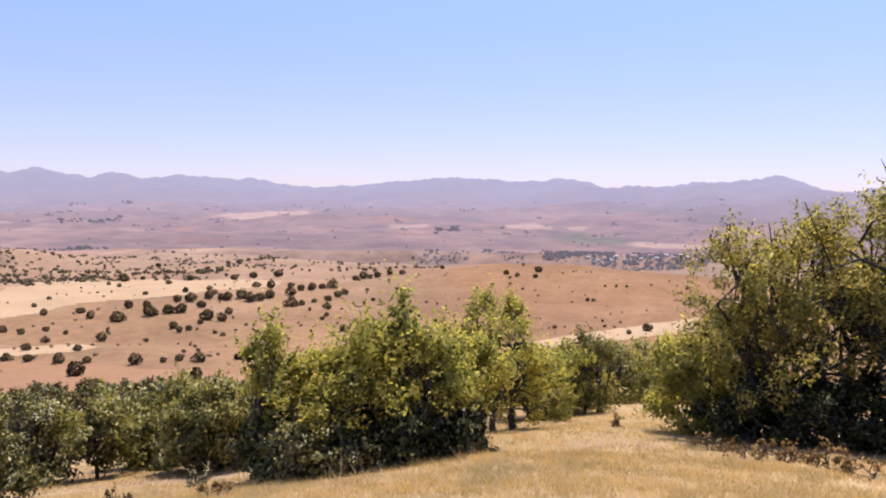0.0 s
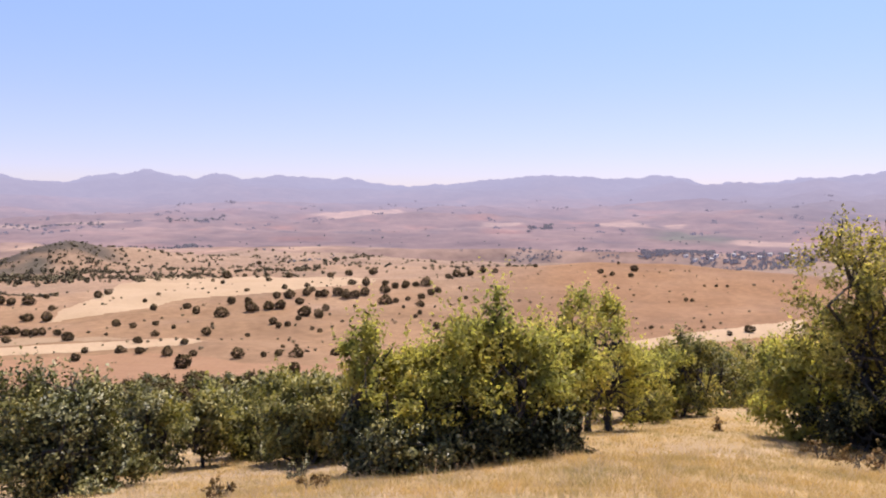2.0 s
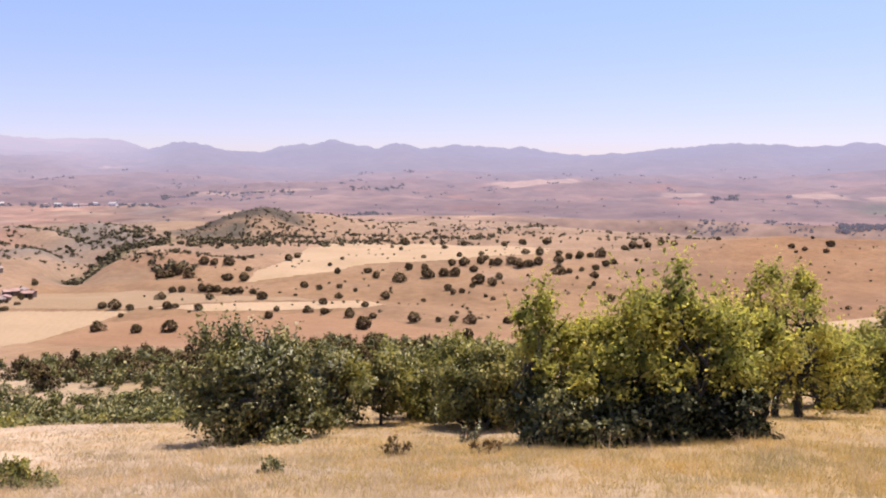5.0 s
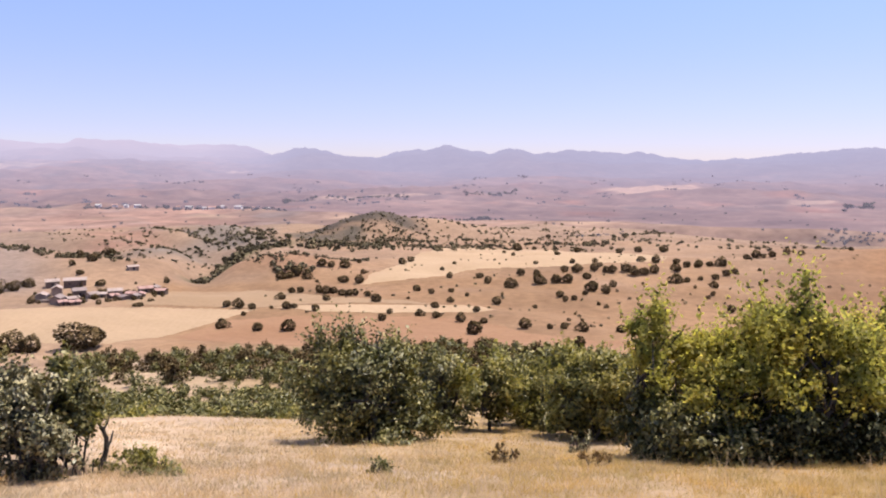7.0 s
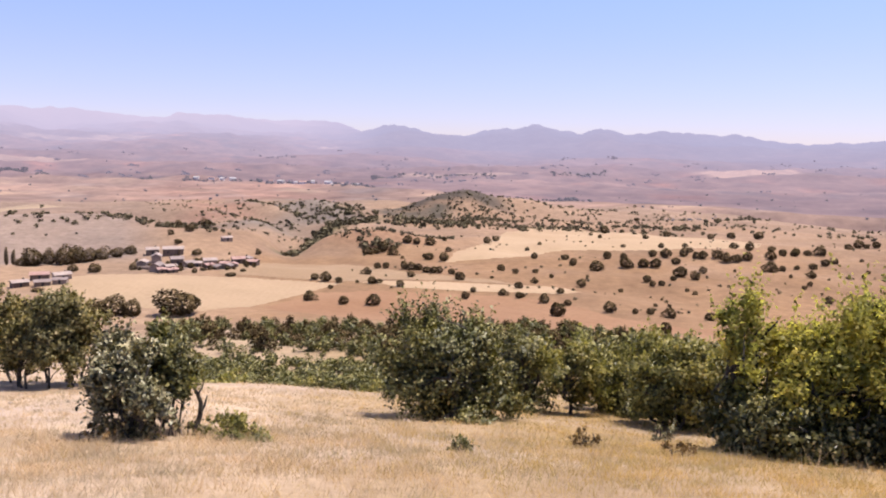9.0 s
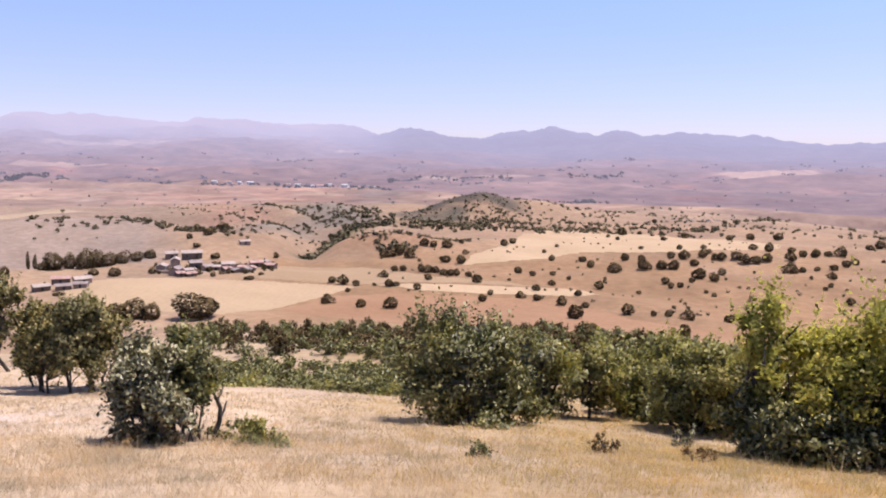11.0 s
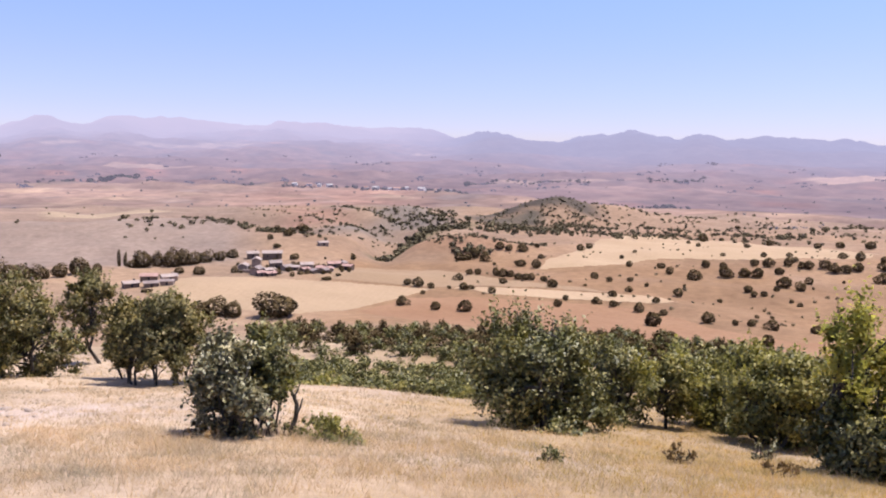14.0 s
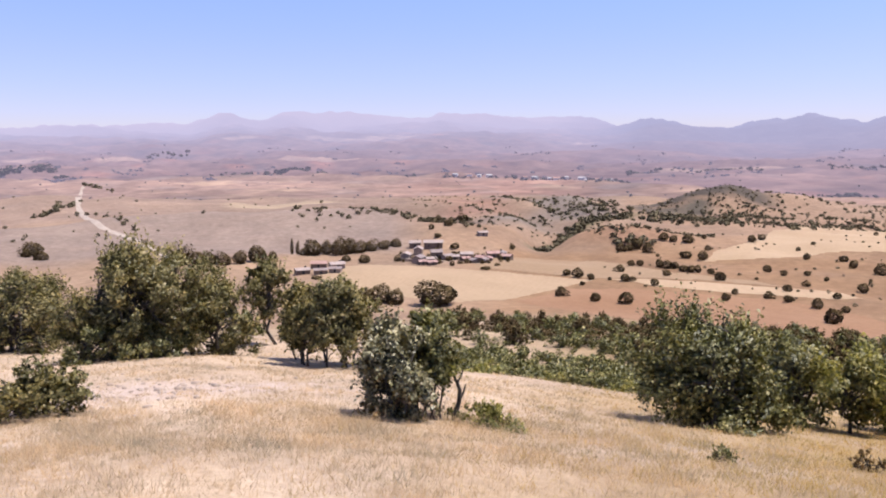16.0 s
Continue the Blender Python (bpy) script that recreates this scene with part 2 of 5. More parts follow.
HILLS = (  # height, azimuth, distance, half length, half width, heading
    (9.5, 2.5, 610, 120, 95, -3),
    (6.5, 14, 610, 130, 95, -14),
    (-14, 8, 1000, 400, 190, 0),
    (11.5, -65, 600, 150, 75, 65),
    (3, -71, 640, 60, 60, 71),
    (8, -86, 520, 90, 80, 80),
    (17, -79, 840, 130, 170, 79),
    (17, -31.6, 825, 32, 46, 32),
    (14, -34.0, 797, 40, 40, 35),
    (14, -28.5, 850, 45, 45, 28),
    (8, -24, 880, 60, 50, 24),
    (3, -38.5, 745, 32, 30, 39),
    (9, -49.5, 515, 50, 45, 47),
    (9, -38.4, 512, 38, 24, 38),
    (-6, -39, 585, 60, 34, 39),
    (-9, -43.6, 640, 20, 110, 43),
    (-13, -44.3, 535, 14, 60, 44),
    (10, -50, 800, 150, 70, 45),
    (5, -18, 520, 120, 70, 15),
    (6.5, -57.5, 590, 72, 60, 57),
    (-8, -56, 735, 130, 55, 56),
    (-6, -50, 620, 25, 45, 50),
    (6.5, -45.5, 770, 115, 26, -24),
    (6, -42.5, 800, 110, 26, -29),
    (5, -48.3, 690, 90, 24, -25),
    (-5, -46.8, 740, 100, 16, -24),
    (-5, -43.6, 760, 100, 16, -27),
)


def ground_z(x, y):
    x, y = np.asarray(x, float), np.asarray(y, float)
    r = np.hypot(x, y)
    z = np.interp(np.log(r + 1), LOGR, TAB)
    az = np.degrees(np.arctan2(x, y))
    near = np.clip((110 - r) / 60, 0, 1)
    z = z * (1 - near * (0.24 - 0.27 * np.exp(-((az + 28) / 32) ** 2)))
    fall = np.clip((az + 56) / 6, 0, 1) * np.clip((-24 - az) / 8, 0, 1) * np.clip((r - 23) / 13, 0, 1) * np.clip((175 - r) / 90, 0, 1)
    z = z - 2.7 * fall * fall * (3 - 2 * fall)
    for high, az, d, along, across, turn in HILLS:
        z = z + high * bump(x, y, az, d, along, across, turn)
    z = z + 0.07 * swell(x, y, 9, 1) * np.clip(r / 8, 0, 1) + 1.2 * swell(x, y, 90, 2) * np.clip((r - 60) / 200, 0, 1)
    z = z + 2.2 * swell(x, y, 170, 5) * np.clip((r - 620) / 250, 0, 1)
    z = z + 5 * swell(x, y, 420, 3) * np.clip((r - 500) / 800, 0, 1)
    return z - 22 * np.clip((r - 1010) / 120, 0, 1)


# ---- where things stand: azimuth in degrees, distance and sizes in metres ----
FIELD_SHRUBS_A = (
    (-42.97, 314.2, 4.5), (-40.50, 304.2, 4.3), (-38.34, 300.7, 5.3), (-42.58, 362.6, 3.6), (-41.76, 358.3, 5.1), (-40.86, 353.7, 3.5),
    (-41.46, 341.1, 2.4), (-39.54, 351.0, 1.7), (-38.85, 382.4, 4.3), (-38.47, 348.2, 4.4), (-37.98, 348.7, 3.0), (-36.45, 339.3, 3.6),
    (-35.67, 370.2, 3.7), (-32.08, 365.9, 5.2), (-31.68, 322.5, 3.7), (-31.14, 335.4, 2.4), (-28.96, 331.0, 3.3), (-29.12, 402.8, 4.6),
    (-28.05, 386.4, 3.3), (-26.66, 388.9, 2.8), (-26.66, 364.5, 3.1), (-27.81, 346.0, 3.9), (-27.73, 325.5, 3.5), (-26.78, 442.9, 3.8),
    (-25.96, 316.3, 4.0), (-24.98, 282.1, 5.8), (-24.24, 309.0, 3.1), (-23.75, 219.8, 3.9), (-23.35, 363.5, 4.6), (-24.82, 332.8, 3.1),
    (-24.58, 448.2, 4.4), (-24.01, 430.5, 4.0),
)

FIELD_SHRUBS_B = (
    (-22.35, 416.1, 7.4), (-21.63, 451.1, 5.1), (-20.50, 449.9, 3.8), (-20.34, 424.9, 7.2), (-21.31, 294.9, 4.6), (-20.56, 357.4, 2.3),
    (-19.50, 292.6, 2.5), (-18.47, 294.5, 2.9), (-17.12, 288.8, 3.9), (-17.38, 250.6, 4.4), (-16.58, 410.8, 6.4), (-18.81, 378.5, 3.8),
    (-18.41, 370.2, 3.1), (-17.78, 372.1, 3.2), (-17.04, 391.5, 2.8), (-15.56, 406.5, 5.2), (-15.11, 424.9, 3.9), (-19.07, 427.1, 5.4),
    (-18.27, 427.7, 6.1), (-18.52, 469.0, 4.7), (-17.69, 468.4, 6.0), (-17.98, 496.6, 3.9), (-16.94, 443.5, 5.0), (-16.45, 475.8, 5.4),
    (-16.03, 485.2, 3.4), (-15.63, 472.1, 4.7), (-15.17, 472.1, 5.4), (-14.21, 473.9, 7.4), (-13.64, 466.0, 6.6), (-12.96, 468.4, 6.6),
    (-12.32, 472.7, 7.4), (-12.23, 513.0, 5.5),
)

FIELD_SHRUBS_C = (
    (-13.24, 519.1, 4.4), (-13.41, 621.1, 10.6), (-14.39, 299.1, 3.8), (-13.94, 314.2, 2.2), (-10.80, 478.9, 6.1), (-10.86, 518.4, 4.4),
    (-10.12, 506.4, 5.0), (-9.32, 514.4, 5.1), (-10.82, 445.2, 6.3), (-10.09, 452.2, 3.8), (-9.19, 460.6, 2.9), (-14.74, 617.1, 5.2),
    (-11.73, 626.0, 7.1), (-17.64, 645.0, 5.5), (-19.05, 592.0, 4.2), (-21.88, 622.7, 7.9), (-15.51, 352.8, 2.2), (-16.05, 359.3, 1.8),
    (-18.16, 316.3, 1.8), (-17.17, 320.0, 1.4), (-17.73, 337.1, 1.2), (-38.81, 466.0, 5.9), (-38.29, 469.0, 5.3), (-37.73, 473.9, 6.7),
    (-37.01, 464.8, 5.9), (-36.29, 442.4, 2.5), (-34.33, 491.5, 7.0), (-35.91, 491.5, 5.6), (-35.30, 490.2, 4.9), (-33.26, 511.1, 3.3),
    (-34.43, 442.9, 5.6), (-33.29, 437.2, 5.0),
)

FIELD_SHRUBS_D = (
    (-32.99, 466.0, 3.3), (-27.31, 481.4, 3.1), (-26.41, 497.3, 2.5), (-30.21, 516.4, 5.1), (-29.59, 528.6, 4.5), (-38.08, 400.7, 4.0),
    (-37.48, 399.7, 4.0), (-36.15, 394.0, 3.9), (-35.66, 391.5, 4.4), (-35.13, 390.5, 3.9), (-34.52, 384.9, 3.8), (-34.00, 382.9, 3.8),
    (-33.59, 383.4, 3.8), (-32.69, 381.4, 3.8), (-29.78, 372.6, 1.8), (-22.95, 383.9, 1.6), (-22.84, 604.4, 3.0), (-22.20, 582.8, 3.3),
    (-20.68, 664.6, 3.8), (-20.55, 493.4, 2.8), (-16.42, 501.8, 3.6), (-19.70, 798.3, 5.1), (-13.05, 437.2, 1.9), (-9.53, 416.1, 1.8),
    (-13.38, 331.0, 1.4), (-25.51, 379.0, 2.4), (4.57, 566.9, 4.4), (4.86, 551.6, 2.0), (5.34, 557.4, 3.2), (6.64, 553.8, 3.5),
    (6.87, 574.3, 5.7), (10.38, 478.7, 2.7),
)

FIELD_SHRUBS_E = (
    (10.78, 478.7, 2.4), (11.58, 532.6, 1.9), (12.36, 531.9, 2.3), (13.06, 532.6, 1.9), (8.07, 371.4, 2.1), (11.60, 377.3, 1.9),
    (14.56, 372.4, 4.7), (13.30, 360.5, 2.3), (5.76, 506.2, 1.8), (-0.03, 626.6, 3.6), (6.86, 488.1, 1.4), (5.78, 612.9, 2.6),
    (-7.12, 362.8, 3.9), (-8.21, 465.2, 4.6), (-7.53, 476.8, 4.7), (-7.00, 488.1, 4.1), (-7.85, 520.9, 8.1), (-8.65, 517.6, 4.4),
    (-9.40, 510.9, 4.3), (-6.28, 548.8, 4.7), (-5.71, 580.3, 6.6), (-5.23, 580.3, 4.1), (-4.70, 582.6, 5.0), (-3.81, 589.5, 5.0),
    (-2.92, 584.1, 4.1), (-5.02, 459.2, 2.6), (-8.33, 400.6, 2.8), (-8.65, 392.8, 2.2), (-8.25, 421.4, 4.2), (-5.43, 510.2, 2.2),
    (9.27, 474.4, 1.3), (11.44, 402.1, 1.4),
)

FIELD_SHRUBS_F = (
    (10.66, 371.0, 1.3), (6.24, 416.5, 1.5),
)

FIELD_SHRUBS = FIELD_SHRUBS_A + FIELD_SHRUBS_B + FIELD_SHRUBS_C + FIELD_SHRUBS_D + FIELD_SHRUBS_E + FIELD_SHRUBS_F

STUBBLE_UPPER = (
    (-33.29, 432.7), (-32.38, 466.6), (-31.44, 495.4), (-30.21, 523.8), (-27.55, 697.3), (-23.90, 684.8),
    (-20.28, 666.3), (-14.81, 621.9), (-11.24, 590.4), (-11.60, 528.6), (-14.80, 503.1), (-18.29, 485.8),
    (-22.27, 479.5), (-25.92, 474.5), (-28.38, 435.5),
)

STUBBLE_STRIP = (
    (-40.18, 352.8), (-35.35, 357.9), (-30.44, 357.4), (-26.74, 355.6), (-24.49, 354.2), (-23.27, 339.7),
    (-24.69, 330.6), (-28.80, 335.8), (-32.91, 335.8), (-36.17, 336.7),
)

OCHRE = (
    (-60.67, 397.6), (-56.90, 398.1), (-52.18, 390.4), (-47.49, 373.1), (-43.71, 360.7), (-40.18, 352.8),
    (-42.17, 339.3), (-44.91, 315.1), (-47.20, 297.9), (-50.52, 290.7), (-55.71, 311.4), (-60.77, 329.7),
)

RED_SOIL = (
    (-46.45, 296.4), (-42.17, 334.0), (-36.18, 330.6), (-28.80, 331.0), (-24.69, 315.1), (-20.62, 283.2),
    (-15.85, 265.0), (-11.27, 273.1), (-11.22, 150.2), (-20.60, 145.4), (-26.75, 165.1), (-32.94, 227.9),
    (-41.04, 256.2),
)

PALE_STRIP = (
    (6.03, 333.4), (8.84, 349.9), (12.00, 369.5), (14.70, 406.9), (18.08, 433.6), (18.11, 378.8),
    (14.73, 358.6), (11.23, 340.4), (8.05, 321.1),
)

BEIGE = (
    (-49.29, 427.7), (-44.81, 434.9), (-40.14, 420.5), (-35.34, 380.9), (-29.62, 369.2), (-26.74, 358.8),
    (-35.35, 362.1), (-40.18, 354.2), (-43.70, 362.1), (-49.32, 383.4),
)

ROAD = (
    (-69.98, 437.2), (-70.77, 458.2), (-71.97, 494.7), (-72.89, 526.6), (-73.92, 553.2), (-75.10, 576.0),
    (-75.83, 670.6), (-76.13, 771.8), (-76.09, 832.2), (-75.90, 1317.2), (-75.64, 1433.4),
)

VILLAGE_TREES_A = (
    (-69.73, 425.4, 7.8, 9.0), (-68.80, 418.3, 7.7, 7.1), (-67.97, 417.8, 5.9, 6.5), (-67.06, 415.6, 7.1, 5.9), (-65.98, 416.7, 6.5, 6.5), (-64.78, 422.1, 8.1, 7.8),
    (-63.68, 428.2, 4.2, 3.6), (-62.33, 443.5, 1.9, 8.8), (-61.93, 444.7, 1.9, 6.9), (-61.42, 437.8, 5.6, 4.3), (-60.82, 437.8, 9.3, 8.4), (-59.90, 441.8, 5.0, 7.5),
    (-59.02, 439.5, 8.1, 8.7), (-58.33, 441.8, 7.5, 8.5), (-57.64, 442.9, 6.9, 6.3), (-56.78, 448.7, 7.0, 5.7), (-55.84, 454.0, 6.4, 5.1), (-54.94, 466.0, 5.9, 4.6),
    (-58.50, 417.8, 4.7, 3.0), (-57.21, 409.2, 5.8, 4.1), (-54.84, 410.8, 3.2, 3.5), (-50.04, 660.3, 6.5, 6.5), (-51.83, 588.1, 5.0, 5.0), (-51.10, 508.4, 5.0, 4.3),
)

VILLAGE_TREES_B = (
    (-52.32, 502.5, 3.2, 3.2), (-51.87, 480.8, 4.1, 2.7), (-50.65, 433.3, 3.7, 3.1), (-49.14, 427.7, 3.0, 2.4), (-50.86, 394.5, 2.5, 2.5), (-48.40, 378.5, 4.3, 1.6),
    (-50.65, 453.4, 5.1, 2.9), (-78.90, 478.9, 8.8, 7.5), (-78.53, 464.8, 6.6, 4.6), (-79.39, 473.3, 4.7, 4.7), (-52.01, 440.1, 2.8, 4.4), (-51.56, 426.0, 2.7, 2.4),
    (-51.07, 420.5, 3.6, 2.4), (-49.43, 403.4, 3.4, 1.7), (-50.25, 400.7, 2.8, 1.7), (-48.61, 399.2, 3.1, 1.7), (-53.81, 418.3, 2.4, 2.1), (-47.58, 386.9, 2.5, 1.4),
    (-60.67, 360.7, 4.1, 1.5),
)

VILLAGE_TREES = VILLAGE_TREES_A + VILLAGE_TREES_B

HOUSES = (  # azimuth, distance, width, height, degrees turned from facing the viewpoint, look
    (-53.55, 462, 6.4, 4.0, 4, "barn"), (-52.2, 459, 10.6, 4.2, -3, "barn"), (-54.2, 418, 6.0, 3.9, 78, "white"), (-53.3, 440, 6.4, 4.6, 84, "white"),
    (-53.3, 404, 6.8, 4.0, 70, "grey"), (-52.5, 408, 3.9, 2.6, 20, "shed"), (-52.0, 431, 6.0, 4.4, 10, "block"), (-51.2, 424, 5.1, 3.0, 30, "grey"),
    (-49.8, 427, 6.4, 3.5, 5, "white"), (-48.8, 416, 4.2, 2.6, -20, "red"), (-47.9, 429, 6.4, 3.3, 12, "red"), (-46.9, 421, 5.5, 3.0, -25, "red"),
    (-47.3, 432, 4.2, 2.8, 65, "block"), (-48.65, 482, 5.5, 2.5, 15, "white"), (-50.6, 424, 3.7, 2.5, -10, "shed"),
    (-61.66, 379, 6.5, 2.8, 14, "shed"), (-60.45, 396, 7.5, 3.2, -8, "red"), (-60.36, 374, 6.0, 2.6, 5, "block"), (-59.2, 387, 7.0, 3.4, 18, "white"),
    (-59.28, 375, 5.5, 2.4, -12, "grey"),
)

FIELD_EDGE = (
    (-51.91, 288.4, 13.5, 8.6), (-56.32, 296.4, 9.2, 6.3), (-55.00, 292.9, 6.2, 5.4), (-57.47, 291.8, 8.3, 5.4), (-59.10, 292.9, 8.3, 5.8), (-60.71, 295.6, 8.4, 5.4),
)

FAR_STRIPS = (
    (-73.32, 2381, 1.56, 80), (-60.84, 2304, 3.14, 88), (-65.32, 3194, 1.23, 27), (-59.23, 3334, 2.37, 52), (-55.64, 3365, 2.80, 37), (-78.81, 2531, 1.59, 20),
    (-54.75, 3382, 1.43, 26), (-32.46, 1842, 3.81, 37), (-12.75, 2196, 4.43, 183), (-2.41, 1738, 1.42, 43), (5.79, 1758, 1.91, 129), (9.48, 1767, 0.79, 37),
    (16.45, 1244, 3.36, 46), (-13.70, 2193, 4.77, 93), (-42.02, 1473, 2.36, 23), (-41.45, 3165, 0.95, 23),
)

FAR_ROWS_A = (
    (-81.67, -77.24, 1951, 1896, 10.9, 60), (-77.43, -76.28, 1779, 1738, 6.2, 14), (-67.03, -64.75, 1765, 1742, 6.2, 26), (-63.98, -60.85, 1744, 2069, 9.5, 50), (-71.73, -69.01, 2690, 2725, 9.6, 16), (-60.47, -59.68, 1609, 1622, 4.6, 8),
    (-54.27, -53.47, 1558, 1576, 5.6, 8), (-51.6, -49.2, 1490, 1475, 4.5, 20), (-48.2, -44.4, 1455, 1420, 5.0, 34), (-44.4, -42.4, 1425, 1400, 5.0, 24), (-41.6, -38.4, 1395, 1340, 5.0, 36), (-38.61, -36.25, 1671, 1831, 7.4, 30),
    (-35.86, -29.43, 1845, 1777, 5.1, 50), (-25.71, -21.9, 1828, 2092, 6.5, 70), (-25.42, -23.74, 1122, 1122, 8.0, 16), (-28.81, -25.91, 1134, 1153, 4.1, 18),
)

FAR_ROWS_B = (
    (-1.78, 1.88, 989, 993, 3.6, 40), (2.68, 3.58, 1082, 1106, 4.7, 10), (3.91, 5.93, 1007, 1010, 4.3, 20), (7.14, 11.09, 987, 1068, 5.8, 120), (10.72, 18.35, 983, 961, 4.7, 190), (8.2, 12.2, 1012, 1020, 5.2, 150), (13.0, 18.4, 1004, 990, 5.5, 110), (-0.58, 1.12, 1514, 1626, 7.8, 18),
    (-68.89, -65.89, 1747, 1765, 5.0, 10), (-25.92, -22.90, 1101, 1121, 4.7, 24), (-17.89, -14.50, 789, 944, 3.1, 20), (-1.48, -0.29, 1001, 1004, 4.6, 14),
)

FAR_ROWS = FAR_ROWS_A + FAR_ROWS_B

HEDGES_A = (
    (-41.16, -35.74, 499, 515, 2.2, 40), (-35.74, -32.59, 520, 529, 2.2, 24), (-27.96, -23.49, 691, 687, 2.0, 40), (-23.49, -16.74, 683, 661, 2.4, 30), (-58.94, -51.67, 583, 592, 1.7, 36), (-53.30, -48.41, 548, 499, 2.6, 40),
    (-75.97, -73.95, 1448, 1277, 4.8, 24), (-79.23, -76.39, 667, 783, 4.1, 26), (-77.08, -70.62, 735, 465, 2.6, 18), 
    (-29.17, -22.91, 687, 690, 2.9, 50), (-22.57, -15.27, 685, 731, 3.5, 40),
)

HEDGES_B = (
    (-15.27, -12.19, 779, 994, 3.8, 24), (-60.93, -58.94, 570, 581, 1.6, 8),
)

HEDGES = HEDGES_A + HEDGES_B

FAR_HOUSES = (
    (10.92, 985, 4.0, 2.7), (11.43, 993, 4.0, 2.7), (11.97, 988, 4.0, 2.7), (12.29, 999, 4.2, 2.9), (12.99, 989, 4.0, 2.7), (13.46, 1003, 4.3, 2.8),
    (14.03, 995, 4.0, 2.7), (14.61, 1005, 4.3, 2.8), (15.06, 997, 4.2, 2.9), (15.67, 1007, 4.3, 2.8), (16.20, 1001, 4.3, 2.8), (16.69, 1009, 4.3, 2.8),
    (17.17, 1003, 4.3, 2.8), (17.99, 1013, 4.6, 3.0), (10.32, 996, 4.0, 2.7),
)


def polar(az, r):
    return r * math.sin(radians(az)), r * math.cos(radians(az))


def mesh_object(name, verts, faces, mat, smooth=False, normals=None):
    """One mesh object from arrays of corners and faces of one kind (triangles or quads)."""
    verts, faces = np.asarray(verts, np.float32), np.asarray(faces, np.int32)
    me = bpy.data.meshes.new(name)
    k = faces.shape[1]
    me.vertices.add(len(verts))
    me.vertices.foreach_set("co", verts.ravel())
    me.loops.add(faces.size)
    me.loops.foreach_set("vertex_index", faces.ravel())
    me.polygons.add(len(faces))
    me.polygons.foreach_set("loop_start", np.arange(0, faces.size, k, dtype=np.int32))
    me.update(calc_edges=True)
    me.validate()
    if smooth:
        me.polygons.foreach_set("use_smooth", np.ones(len(me.polygons), bool))
    me.materials.append(mat)
    if normals is not None:
        me.polygons.foreach_set("use_smooth", np.ones(len(me.polygons), bool))
        me.normals_split_custom_set_from_vertices(np.asarray(normals, np.float32).tolist())
    return new(name, me)


def part(name, bm, mat, parent, label=""):
    me = bpy.data.meshes.new(name)
    bm.to_mesh(me)
    bm.free()
    me.materials.append(mat)
    ob = new(name, me)
    ob.parent = parent
    return tagged(ob, label)


def lay(col, c, k):
    k = np.clip(k, 0, 1)[..., None]
    return col * (1 - k) + np.array(c) * k


